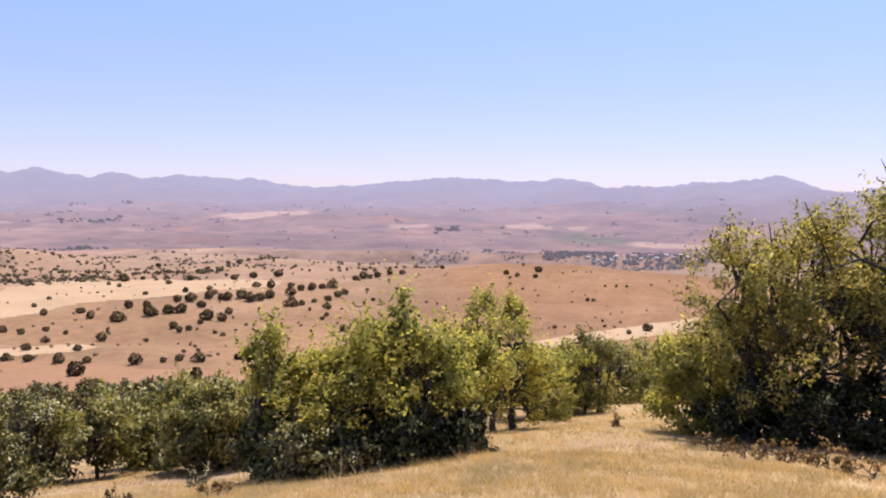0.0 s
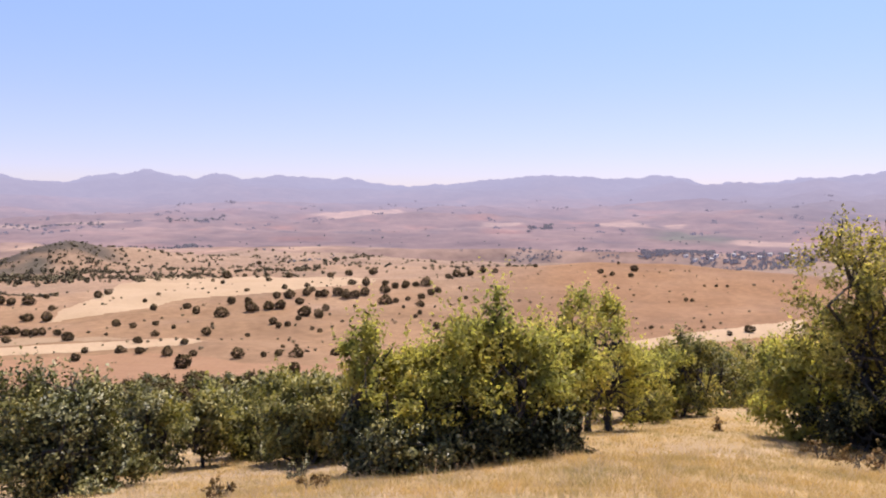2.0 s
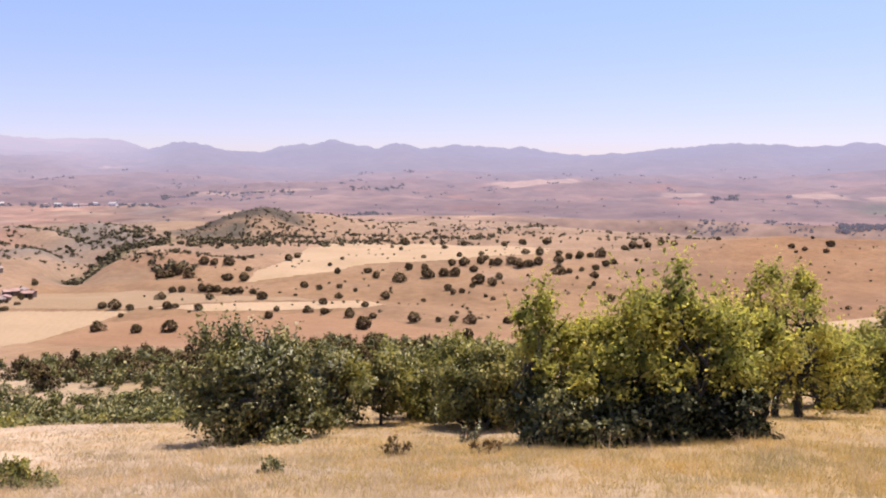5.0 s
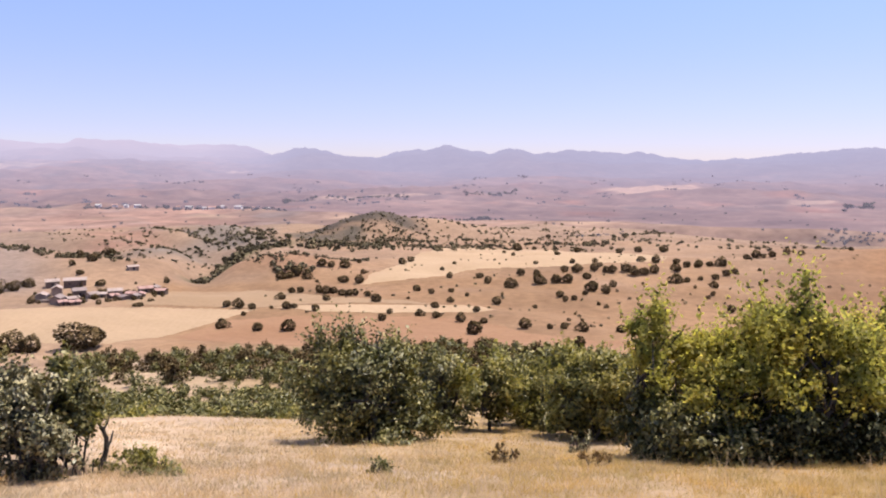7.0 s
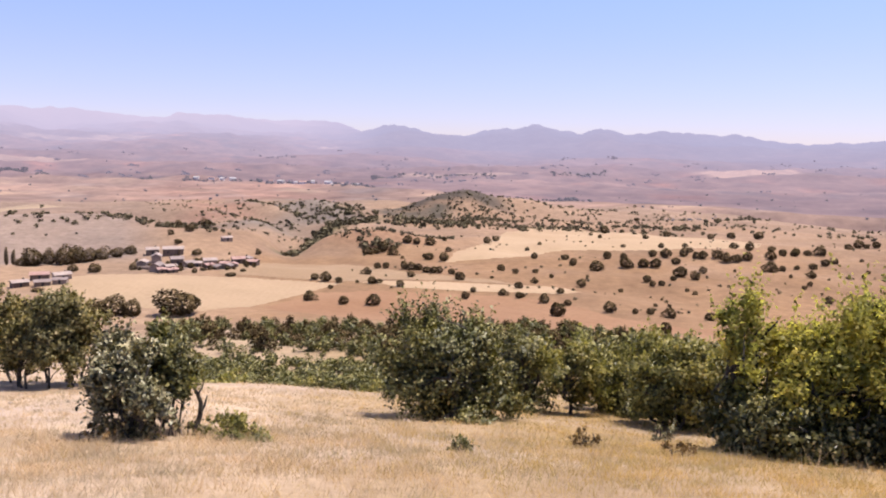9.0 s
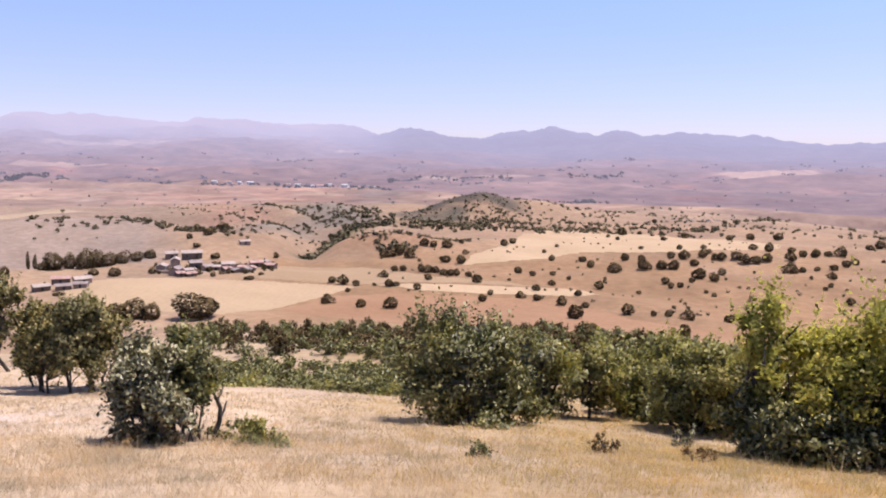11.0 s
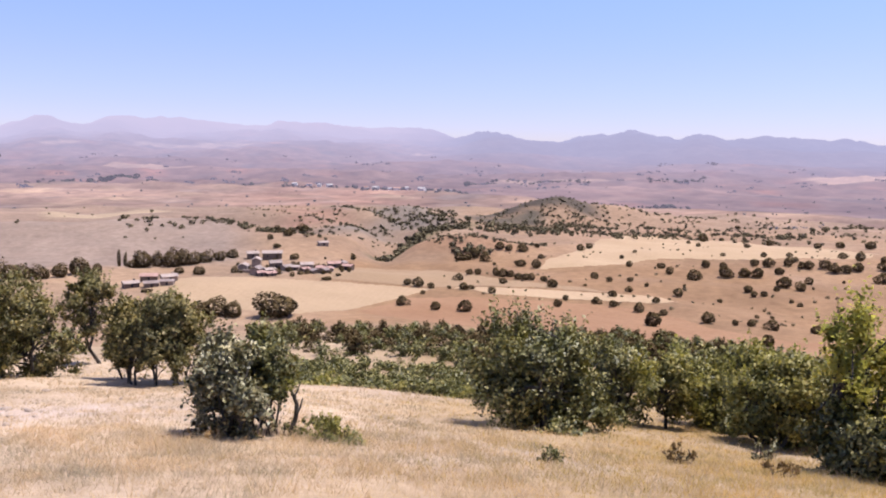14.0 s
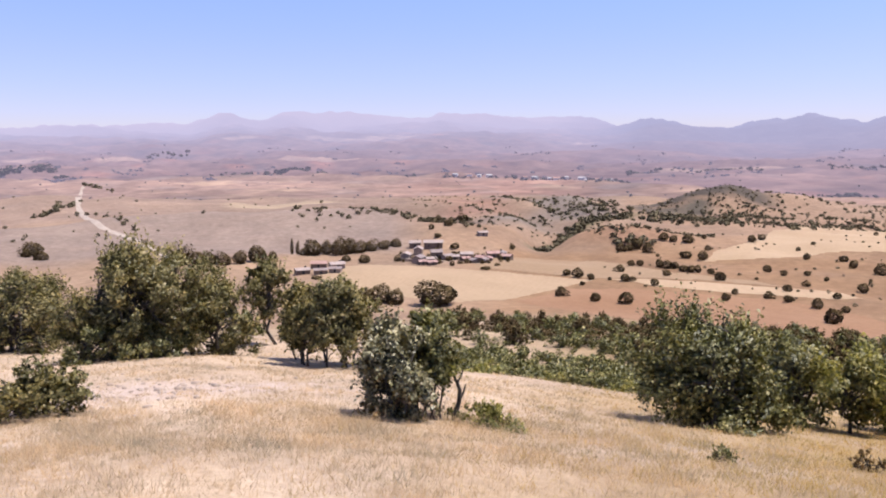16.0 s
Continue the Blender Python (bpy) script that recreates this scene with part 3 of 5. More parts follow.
def cover_colour(x, y):
    """What grows or lies on the ground as its own colour, plus some far haze tint, over the plan."""
    r, az = np.hypot(x, y), np.degrees(np.arctan2(x, y))
    w = swell(x, y, 160, 11) * 0.5 + swell(x, y, 45, 12) * 0.3
    col = np.zeros(np.shape(x) + (3,)) + np.array((0.64, 0.485, 0.36))
    col = lay(col, (0.55, 0.385, 0.205), (0.707 * x + 0.707 * y) / 9 + 0.2 + 0.3 * swell(x, y, 9, 13))                               # ochre grass
    col = lay(col, (0.72, 0.57, 0.49), 1.9 * bump(x, y, -72, 15.6, 3.6, 2.2, 72) + 0.5 * swell(x, y, 1.6, 14) - 0.4)          # bare stony soil
    col = lay(col, (0.52, 0.385, 0.255), np.clip((r - 50) / 30, 0, 1) * (0.8 + 0.4 * w))
    col = lay(col, (0.39, 0.238, 0.14), (r - 190) / 70 + 0.3 * w)                                          # bare brown fields
    col = lay(col, (0.465, 0.315, 0.215), np.clip((r - 190) / 70, 0, 1) * np.clip((-46 - az) / 6, 0, 1))
    col = lay(col, (0.43, 0.285, 0.195), (r - 420) / 150 + 0.5 * w)                                         # steppe, with a little haze pink in the colour
    col = lay(col, (0.365, 0.275, 0.232), np.clip((r - 430) / 30, 0, 1) * np.clip((618 - r) / 14, 0, 1) * np.clip((-52.5 - az) / 3, 0, 1))     # grazed hill
    col = lay(col, (0.395, 0.28, 0.222), np.clip((r - 600) / 60, 0, 1) * np.clip((-50 - az) / 6, 0, 1))
    col = lay(col, (0.37, 0.265, 0.20), np.clip((r - 560) / 80, 0, 1) * np.exp(-((az + 45) / 9) ** 2) * (0.9 + 0.5 * w))   # eroded slopes
    col = lay(col, (0.43, 0.255, 0.19), np.clip((r - 660) / 80, 0, 1) * np.clip((az + 53) / 3, 0, 1) * np.clip((-45 - az) / 3, 0, 1) * (0.7 + w))  # reddish slope
    col = lay(col, (0.285, 0.232, 0.20), np.clip((r - 590) / 40, 0, 1) * np.clip((az + 50) / 3, 0, 1) * np.clip((-38.5 - az) / 2, 0, 1) * (0.35 + 1.1 * swell(x, y, 120, 41)))  # grey eroded spurs
    col = lay(col, (0.39, 0.235, 0.155), 1.5 * bump(x, y, -38.6, 505, 42, 26, 38) + 0.4 * w - 0.35)                   # brown dome
    gully = np.exp(-((az + np.interp(r, (480, 560, 620, 660, 715), (44.3, 43.6, 42.2, 40.6, 38.2)) + 0.5 * w) / 0.8) ** 2) * np.clip((r - 470) / 20, 0, 1) * np.clip((730 - r) / 30, 0, 1)
    col = lay(col, (0.17, 0.15, 0.085), gully * (1.2 + 0.6 * w))                                                       # scrub in the gully
    col = lay(col, (0.50, 0.36, 0.275), 1.3 * bump(x, y, -50.5, 425, 28, 22, 40) + 0.6 * w - 0.4)               # trodden yards
    col = lay(col, (0.53, 0.40, 0.285), np.clip(1.6 - np.abs((az + 62.5) / 4.2) ** 4 - np.abs((r - 880 - 9 * (az + 62.5)) / 45) ** 3, 0, 1))   # pale stubble behind the grazed hill
    brow = np.clip((az + 6) / 8, 0, 1)
    col = lay(col, (0.37, 0.212, 0.122), brow * np.clip((r - 300) / 60, 0, 1))                             # orange-brown hill
    # greyer behind the brow and pinker farther off: haze put into the colour
    col = lay(col, (0.35, 0.255, 0.215), brow * np.clip((r - 650) / 60, 0, 1))
    col = lay(col, (0.41, 0.29, 0.225), np.clip((r - 720) / 300, 0, 1) * np.clip((az + 32) / 3, 0, 1) + 0.2 * w)
    ridge = bump(x, y, -31.9, 815, 36, 40, 32) + bump(x, y, -34.8, 790, 50, 34, 35)
    cap = np.clip((r - np.interp(az, (-38, -36, -33, -31), (742, 764, 776, 786)) - 9 * w) / 8, 0, 1)
    foot = np.clip((np.interp(az, (-38, -36, -33, -32), (760, 764, 776, 770)) - r + 8 * w) / 8, 0, 1) * np.clip((r - 728) / 12, 0, 1) * np.clip((-32.4 - az) / 1.2, 0, 1) * np.clip((az + 38.6) / 1, 0, 1)
    col = lay(col, (0.145, 0.118, 0.098), np.clip(2.6 * ridge - 0.35, 0, 1) * cap * (0.95 + 0.3 * w))                  # grey thicket on the knoll
    col = lay(col, (0.17, 0.142, 0.112), foot * (0.9 + 0.5 * w))
    col = lay(col, (0.66, 0.515, 0.40), np.clip((30 - r) / 15, 0, 1) * (0.9 * swell(x, y, 5.5, 15) - 0.25))       # paler worn patches
    return col * (0.66 + 0.07 * np.clip((60 - r) / 30, 0, 1))[..., None]


def polar_sheet(name, az, rr, height, mat, wrap):
    a, q = np.meshgrid(np.radians(az), rr)
    x, y = q * np.sin(a), q * np.cos(a)
    z = height(x, y)
    n, k = z.shape
    i, j = np.meshgrid(np.arange(n - 1), np.arange(k if wrap else k - 1), indexing="ij")
    jn = (j + 1) % k
    faces = np.stack([i * k + j, i * k + jn, (i + 1) * k + jn, (i + 1) * k + j], -1).reshape(-1, 4)
    return mesh_object(name, np.stack([x, y, z], -1).reshape(-1, 3), faces[:, ::-1], mat, True), x, y


def paint(ob, name, values):
    """A value or colour for every corner of a mesh."""
    v = np.asarray(values, np.float32)
    if v.ndim == 1:
        ob.data.attributes.new(name, "FLOAT", "POINT").data.foreach_set("value", v)
    else:
        c = np.ones((len(v), 4), np.float32)
        c[:, :3] = v
        ob.data.attributes.new(name, "FLOAT_COLOR", "POINT").data.foreach_set("color", c.ravel())


def land():
    az = np.concatenate([np.arange(-92, 42.01, 0.34), np.arange(45, 267, 3.0)])
    rr = np.concatenate([[0.0], np.geomspace(0.6, 150, 150), np.geomspace(151.5, 1200, 230), np.geomspace(1240, 4950, 30)])
    ob, x, y = polar_sheet("ground", az, rr, ground_z, GROUND, True)
    paint(ob, "cover", cover_colour(x, y).reshape(-1, 3))
    return tagged(ob, "dry straw-coloured hillside falling to brown fields", "ground", kind="structure")


# far ranges: azimuth, angle gained above the plain (degrees), half width (degrees)
BLUE_RANGE = ((-28, 0.65, 3.6), (-26.8, 0.30, 0.9), (-22.3, 0.66, 1.3), (-17.6, 0.58, 3), (-13.3, 0.11, 1.1), (-36.4, 0.64, 2), (1.2, 0.56, 5.2), (8.6, 0.27, 1.9), (10.0, 0.12, 0.8), (15, 0.26, 3), (22.4, 0.64, 2.0), (19, 0.08, 1.8), (-10.4, -0.22, 2.0), (-31.4, -0.2, 0.9), (-1.8, -0.18, 1.6), (1.6, 0.16, 1.5), (19.8, 0.16, 1.1), (15.8, -0.12, 1.2), (-16.2, -0.12, 0.9), (11.6, -0.14, 1.3), (27.2, -0.21, 2.4), (-33, 0.09, 1.8), (-24.8, 0.16, 1), (-38.8, 0.2, 1.8))
PALE_RANGE = ((-66.5, 1.01, 1.6), (-62.4, 0.82, 1.8), (-57, 0.54, 3.6), (-51.4, 0.26, 1), (-49, 0.58, 7), (-42, 0.08, 3), (-80, -0.07, 5), (-59.8, 0.02, 1.2))


def brow_r(az):
    """How far the tan steppe reaches before it breaks off and the hazy plain shows behind it."""
    return np.interp(az, (-96, -67, -52, -44, -37, -31, -27, -16, -9, 20, 46), (1680, 1650, 1540, 1440, 1340, 1150, 1080, 1110, 1040, 1010, 1000))


def far_height(x, y):
    r, az = np.hypot(x, y), np.degrees(np.arctan2(x, y))
    past = r / brow_r(az) * (1 + 0.02 * swell(x, y, 260, 43))
    el = np.interp(r, (900, 1200, 1600, 2200, 2900, 3300), (-4.75, -3.6, -2.65, -1.7, -0.85, -0.55))
    el = el + 0.26 * swell(x, y, 700, 21) * np.clip((r - 1200) / 500, 0, 1) + (0.12 - 0.2 * np.abs(swell(x, y, 330, 27))) * np.clip((r - 1250) / 300, 0, 1) * np.clip((3000 - r) / 700, 0, 1) + 0.09 * swell(x, y, 140, 22) * np.clip((r - 960) / 200, 0, 1) + 0.05 * swell(x, y, 60, 29) * np.clip((r - 960) / 200, 0, 1) * np.clip((3000 - r) / 600, 0, 1)
    el = el + 0.16 * np.exp(-((past - 0.97) / 0.05) ** 2) - 0.2 * np.exp(-((past - 1.1) / 0.07) ** 2)
    rough = 1 + 0.06 * swell(x, y, 260, 23) + 0.05 * swell(x, y, 90, 24) + 0.03 * swell(x, y, 45, 26)
    rise = np.clip((r - 2850) / 750, 0, 1) ** 0.8
    blue = sum(g * np.exp(-np.abs((az - a) / w) ** 2.6) for a, g, w in BLUE_RANGE) + 0.95
    el = el + rise * np.exp(-((r - 3700) / 800) ** 2) * blue * rough * np.clip((az + 41) / 4, 0, 1)
    right = np.clip((az - 6) / 12, 0, 1) * np.clip((r - 1900) / 700, 0, 1) * np.clip((3900 - r) / 900, 0, 1)
    el = el + right * (0.55 + 0.3 * swell(x, y, 420, 25))
    pale = sum(g * np.exp(-((az - a) / w) ** 2) for a, g, w in PALE_RANGE) + 1.5
    el = el + np.clip((r - 2500) / 2000, 0, 1) ** 1.3 * np.clip((-37 - az) / 4, 0, 1) * pale * (1 + 0.1 * swell(x, y, 380, 28) * np.clip((4300 - r) / 500, 0, 1))
    el = el - np.clip((r - 4600) / 300, 0, 1) * 1.5 - np.clip((1010 - r) / 60, 0, 1) * 1.2
    return 1.65 + r * np.tan(np.radians(el))


def land_z(x, y):
    r = np.hypot(x, y)
    return np.where(r > 975, np.maximum(ground_z(x, y), far_height(x, y)), ground_z(x, y))


def far_land():
    """The far plain and mountain ranges behind the valley."""
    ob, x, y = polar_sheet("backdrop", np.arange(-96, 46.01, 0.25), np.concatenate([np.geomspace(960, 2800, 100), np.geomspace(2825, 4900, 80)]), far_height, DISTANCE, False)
    r, az = np.hypot(x, y), np.degrees(np.arctan2(x, y))
    w = 0.5 * swell(x, y, 500, 31) + 0.35 * swell(x, y, 170, 32)
    past = r / brow_r(az) * (1 + 0.02 * swell(x, y, 260, 43))
    beyond = np.clip((past - 0.99) / 0.05, 0, 1)
    col = np.zeros(x.shape + (3,)) + np.array((0.25, 0.175, 0.146))
    col = lay(col, (0.265, 0.17, 0.138), np.clip((az + 56) / 4, 0, 1) * np.clip((-38 - az) / 6, 0, 1) * (0.8 + 0.8 * w))     # reddish slope
    col = lay(col, (0.24, 0.185, 0.165), 0.9 * swell(x, y, 190, 44) - 0.2)
    col = lay(col, (0.325, 0.235, 0.178), 1.2 * swell(x, y, 260, 45) - 0.5)
    # darker mauve beyond the brow, haze also put into the base colour
    col = lay(col, (0.186, 0.127, 0.117), beyond)
    col = lay(col, (0.215, 0.148, 0.128), beyond * 0.8 * (0.5 * swell(x, y, 620, 33) + 0.5 * swell(x, y, 210, 34)))
    col = lay(col, (0.12, 0.10, 0.105), beyond * 1.25 * (0.5 * swell(x, y, 480, 35) + 0.5 * swell(x, y, 150, 36) - 0.1))
    col = lay(col, (0.25, 0.135, 0.108), beyond * (1.1 * swell(x, y, 330, 37) - 0.5))                                  # red soil
    col = lay(col, (0.10, 0.115, 0.075), 1.6 * bump(x, y, 10.5, 1430, 70, 160, 0) + 0.5 * w - 0.3)                     # watered trees
    for a, d, half, deep in FAR_STRIPS:                                                                              # pale stubble far off
        u = np.abs((az - a + 0.5 * half * swell(x, y, 900, 46)) / half) ** 3 + np.abs((r - d * (1 + 0.02 * w)) / deep) ** 3
        col = lay(col, (0.36, 0.255, 0.20), (1.2 - u) * 1.4)
    range_tone = np.clip((r - 2500) / 700 + 0.5 * w, 0, 1)
    col = lay(col, (0.10, 0.095, 0.10), range_tone * np.clip((az + 41) / 3, 0, 1))                                        # darker, bluer ranges
    col = lay(col, (0.11, 0.105, 0.11), np.clip((az - 8) / 8, 0, 1) * np.clip((r - 1900) / 500 + 0.6 * w, 0, 1))
    paint(ob, "cover", col.reshape(-1, 3))
    # share of haze emission laid over the land, growing with distance
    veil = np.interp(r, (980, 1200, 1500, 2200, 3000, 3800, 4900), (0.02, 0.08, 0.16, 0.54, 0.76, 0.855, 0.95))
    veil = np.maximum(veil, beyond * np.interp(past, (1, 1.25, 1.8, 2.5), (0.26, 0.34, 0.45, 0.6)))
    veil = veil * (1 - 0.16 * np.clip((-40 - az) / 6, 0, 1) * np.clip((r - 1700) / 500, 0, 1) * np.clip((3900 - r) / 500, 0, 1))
    veil = veil + (0.985 - veil) * 0.7 * np.clip((-37 - az) / 7, 0, 1) * np.clip((r - 3100) / 1300, 0, 1)          # more painted haze over the western range
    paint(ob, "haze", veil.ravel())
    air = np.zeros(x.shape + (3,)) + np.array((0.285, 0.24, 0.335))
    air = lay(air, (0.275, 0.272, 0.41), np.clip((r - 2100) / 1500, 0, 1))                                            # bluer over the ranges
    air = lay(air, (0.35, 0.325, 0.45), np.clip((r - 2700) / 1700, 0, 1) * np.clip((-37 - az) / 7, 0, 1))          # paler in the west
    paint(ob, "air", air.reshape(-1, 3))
    return tagged(ob, "hazy mauve plain and blue mountain ranges far off", "mountains", kind="structure")


land()
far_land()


def inside(poly, a, q):
    """Which points lie within a plan outline."""
    hit = np.zeros(a.shape, bool)
    n = len(poly)
    for k in range(n):
        (a1, q1), (a2, q2) = poly[k], poly[(k + 1) % n]
        if q1 != q2:
            hit ^= ((q1 > q) != (q2 > q)) & (a < (a2 - a1) * (q - q1) / (q2 - q1) + a1)
    return hit


def field(name, label, outline, mat, lift=0.07):
    """A field laid over the ground within an outline of azimuths and distances, with uneven edges."""
    poly = [(a, math.log(r)) for a, r in outline]
    lo, hi = [min(p[k] for p in poly) for k in (0, 1)], [max(p[k] for p in poly) for k in (0, 1)]
    a, q = np.meshgrid(np.arange(lo[0] - 0.2, hi[0] + 0.2, 0.12), np.arange(lo[1] - 0.004, hi[1] + 0.004, 0.0045))
    r = np.exp(q)
    x, y = r * np.sin(np.radians(a)), r * np.cos(np.radians(a))
    ok = inside(poly, a + 0.12 * swell(x, y, 30, 51) + 0.06 * swell(x, y, 9, 52), q + 0.004 * swell(x, y, 40, 53))
    v = np.stack([x, y, ground_z(x, y) + lift], -1).reshape(-1, 3)
    n, k = a.shape
    i, j = np.meshgrid(np.arange(n - 1), np.arange(k - 1), indexing="ij")
    keep = (ok[:-1, :-1] & ok[1:, :-1] & ok[1:, 1:] & ok[:-1, 1:])
    f = np.stack([i * k + j, i * k + j + 1, (i + 1) * k + j + 1, (i + 1) * k + j], -1)[keep][:, ::-1]
    used, f = np.unique(f, return_inverse=True)
    return tagged(mesh_object(name, v[used], f.reshape(-1, 4), mat, True), label, "field", kind="structure")


def dirt_road(outline, wide):
    pts = []
    for (a1, r1), (a2, r2) in zip(outline, outline[1:]):
        n = 14
        for k in range(n):
            s = k / n
            pts.append(Vector(polar(a1 + (a2 - a1) * s, r1 * (r2 / r1) ** s)))
    pts = [sum(pts[max(0, i - 6):i + 7], Vector((0, 0))) / len(pts[max(0, i - 6):i + 7]) for i in range(len(pts))]
    v = []
    for i, p in enumerate(pts):
        d = (pts[min(i + 1, len(pts) - 1)] - pts[max(i - 1, 0)]).normalized()
        side = Vector((-d.y, d.x)) * wide / 2 * (1 + 0.25 * math.sin(i * 0.7) * math.sin(i * 0.23))
        for k in (-1, -0.5, 0, 0.5, 1):
            e = p + side * k
            v.append((e.x, e.y, float(land_z(e.x, e.y)) + 0.25 - 0.1 * abs(k)))
    f = [(i * 5 + k, i * 5 + k + 1, (i + 1) * 5 + k + 1, (i + 1) * 5 + k) for i in range(len(pts) - 1) for k in range(4)]
    return tagged(mesh_object("road", v, [q[::-1] for q in f], ROAD_DUST, True), "pale dusty dirt track climbing a bare hill", "road", kind="structure")


field("field", "pale harvested stubble field on the valley floor", STUBBLE_UPPER, STUBBLE)
field("field", "narrow pale strip of cut straw stubble", STUBBLE_STRIP, STUBBLE, 0.13)
field("field", "ochre stubble field below the village", OCHRE, OCHRE_CROP)
field("field", "reddish brown ploughed field", RED_SOIL, PLOUGHED)
field("field", "pale straw strip along a brown hill", PALE_STRIP, STUBBLE)
field("field", "beige fallow field beside the stubble", BEIGE, BEIGE_SOIL, 0.1)
dirt_road(ROAD, 4.5)


# ---- trees and shrubs ----
def leaf_mesh(points, out, size, rs, slim=0.55, own=0.5, lift=0.5):
    """Folded leaves at the points, each turned at random but leaning along out."""
    n = len(points)
    ax = rs.normal(size=(n, 3)) + out * 0.5
    ax /= np.linalg.norm(ax, axis=1)[:, None] + 1e-9
    side = np.cross(ax, rs.normal(size=(n, 3)) + np.array((0, 0, 0.6)))
    side /= np.linalg.norm(side, axis=1)[:, None] + 1e-9
    up = np.cross(side, ax)
    s = size * rs.uniform(0.65, 1.35, (n, 1))
    base, tip = points - ax * s * 0.5, points + ax * s * 0.5
    left, right = points + side * s * slim * 0.5 + up * s * 0.12, points - side * s * slim * 0.5 + up * s * 0.12
    turned = (np.einsum("ij,ij->i", np.cross(right - base, tip - base), out) < 0)[:, None]     # the upper side looks outward
    v = np.stack([base, np.where(turned, left, right), tip, np.where(turned, right, left)], 1).reshape(-1, 3)
    k = np.arange(n)[:, None] * 4
    f = np.concatenate([k + (0, 1, 2), k + (0, 2, 3)], 1).reshape(-1, 3)
    face = np.where(turned, -up, up)
    face = face / (np.linalg.norm(face, axis=1)[:, None] + 1e-9)
    face = face * np.where(np.einsum("ij,ij->i", face, out) < 0, -1, 1)[:, None]
    nrm = face * own + out * (1 - own) + np.array((0, 0, lift))
    nrm /= np.linalg.norm(nrm, axis=1)[:, None] + 1e-9
    return v, f, np.repeat(nrm, 4, axis=0)


def tube(bm, pts, radii, sides=7):
    """A tapered stem through the points."""
    rings = []
    for i, (p, r) in enumerate(zip(pts, radii)):
        p = Vector(p)
        d = (Vector(pts[min(i + 1, len(pts) - 1)]) - Vector(pts[max(i - 1, 0)])).normalized()
        u = d.orthogonal().normalized()
        w = d.cross(u)
        rings.append([bm.verts.new(p + (u * math.cos(6.2832 * k / sides) + w * math.sin(6.2832 * k / sides)) * r) for k in range(sides)])
    for a, b in zip(rings, rings[1:]):
        for k in range(sides):
            bm.faces.new((a[k], a[(k + 1) % sides], b[(k + 1) % sides], b[k]))
    bm.faces.new(rings[-1])
    return bm


def bent(rs, a, b, n=5, wild=0.12):
    a, b = np.array(a, float), np.array(b, float)
    L = np.linalg.norm(b - a)
    pts = [a + (b - a) * i / n + (rs.normal(size=3) * wild * L / n * 2 if 0 < i < n else 0) for i in range(n + 1)]
    return [tuple(p) for p in pts]


def clumps(rs, count, wide, deep, low, high, ragged):
    """Centres of leaf clumps: the crown is several uneven lobes of foliage, lower ones broad, upper ones narrow, with gaps between."""
    n = 7 if count < 60 else 10 if count < 120 else 14
    lobes = []
    for k in range(n):
        h = (k + rs.uniform(0.1, 0.9)) / n
        reach = math.sqrt(max(0.05, 1 - (1.25 * h - 0.35) ** 2))
        a = 2.4 * k + rs.uniform(-0.7, 0.7)
        q = reach * rs.uniform(0.2, 0.72)
        lobes.append((np.array((math.cos(a) * q, math.sin(a) * q, 2 * h - 1)), rs.uniform(0.26, 0.5) * (1.1 - 0.45 * h)))
    out = []
    while len(out) < count:
        c, s = lobes[rs.randint(n)]
        v = rs.normal(size=3)
        v /= np.linalg.norm(v)
        out.append(c + v * s * rs.uniform(0.3, 1.0) ** 0.5 * np.array((1, 1, 1.0 + 0.2 * ragged)))
    out = np.array(out)
    for k, half in ((0, wide / 2), (1, deep / 2)):
        a, b = np.percentile(out[:, k], (2, 98))
        out[:, k] = (out[:, k] - (a + b) / 2) * 2 * half / (b - a)
    a, b = np.percentile(out[:, 2], (2, 98))
    out[:, 2] = low + (out[:, 2] - a) * (high - low) / (b - a)
    return out


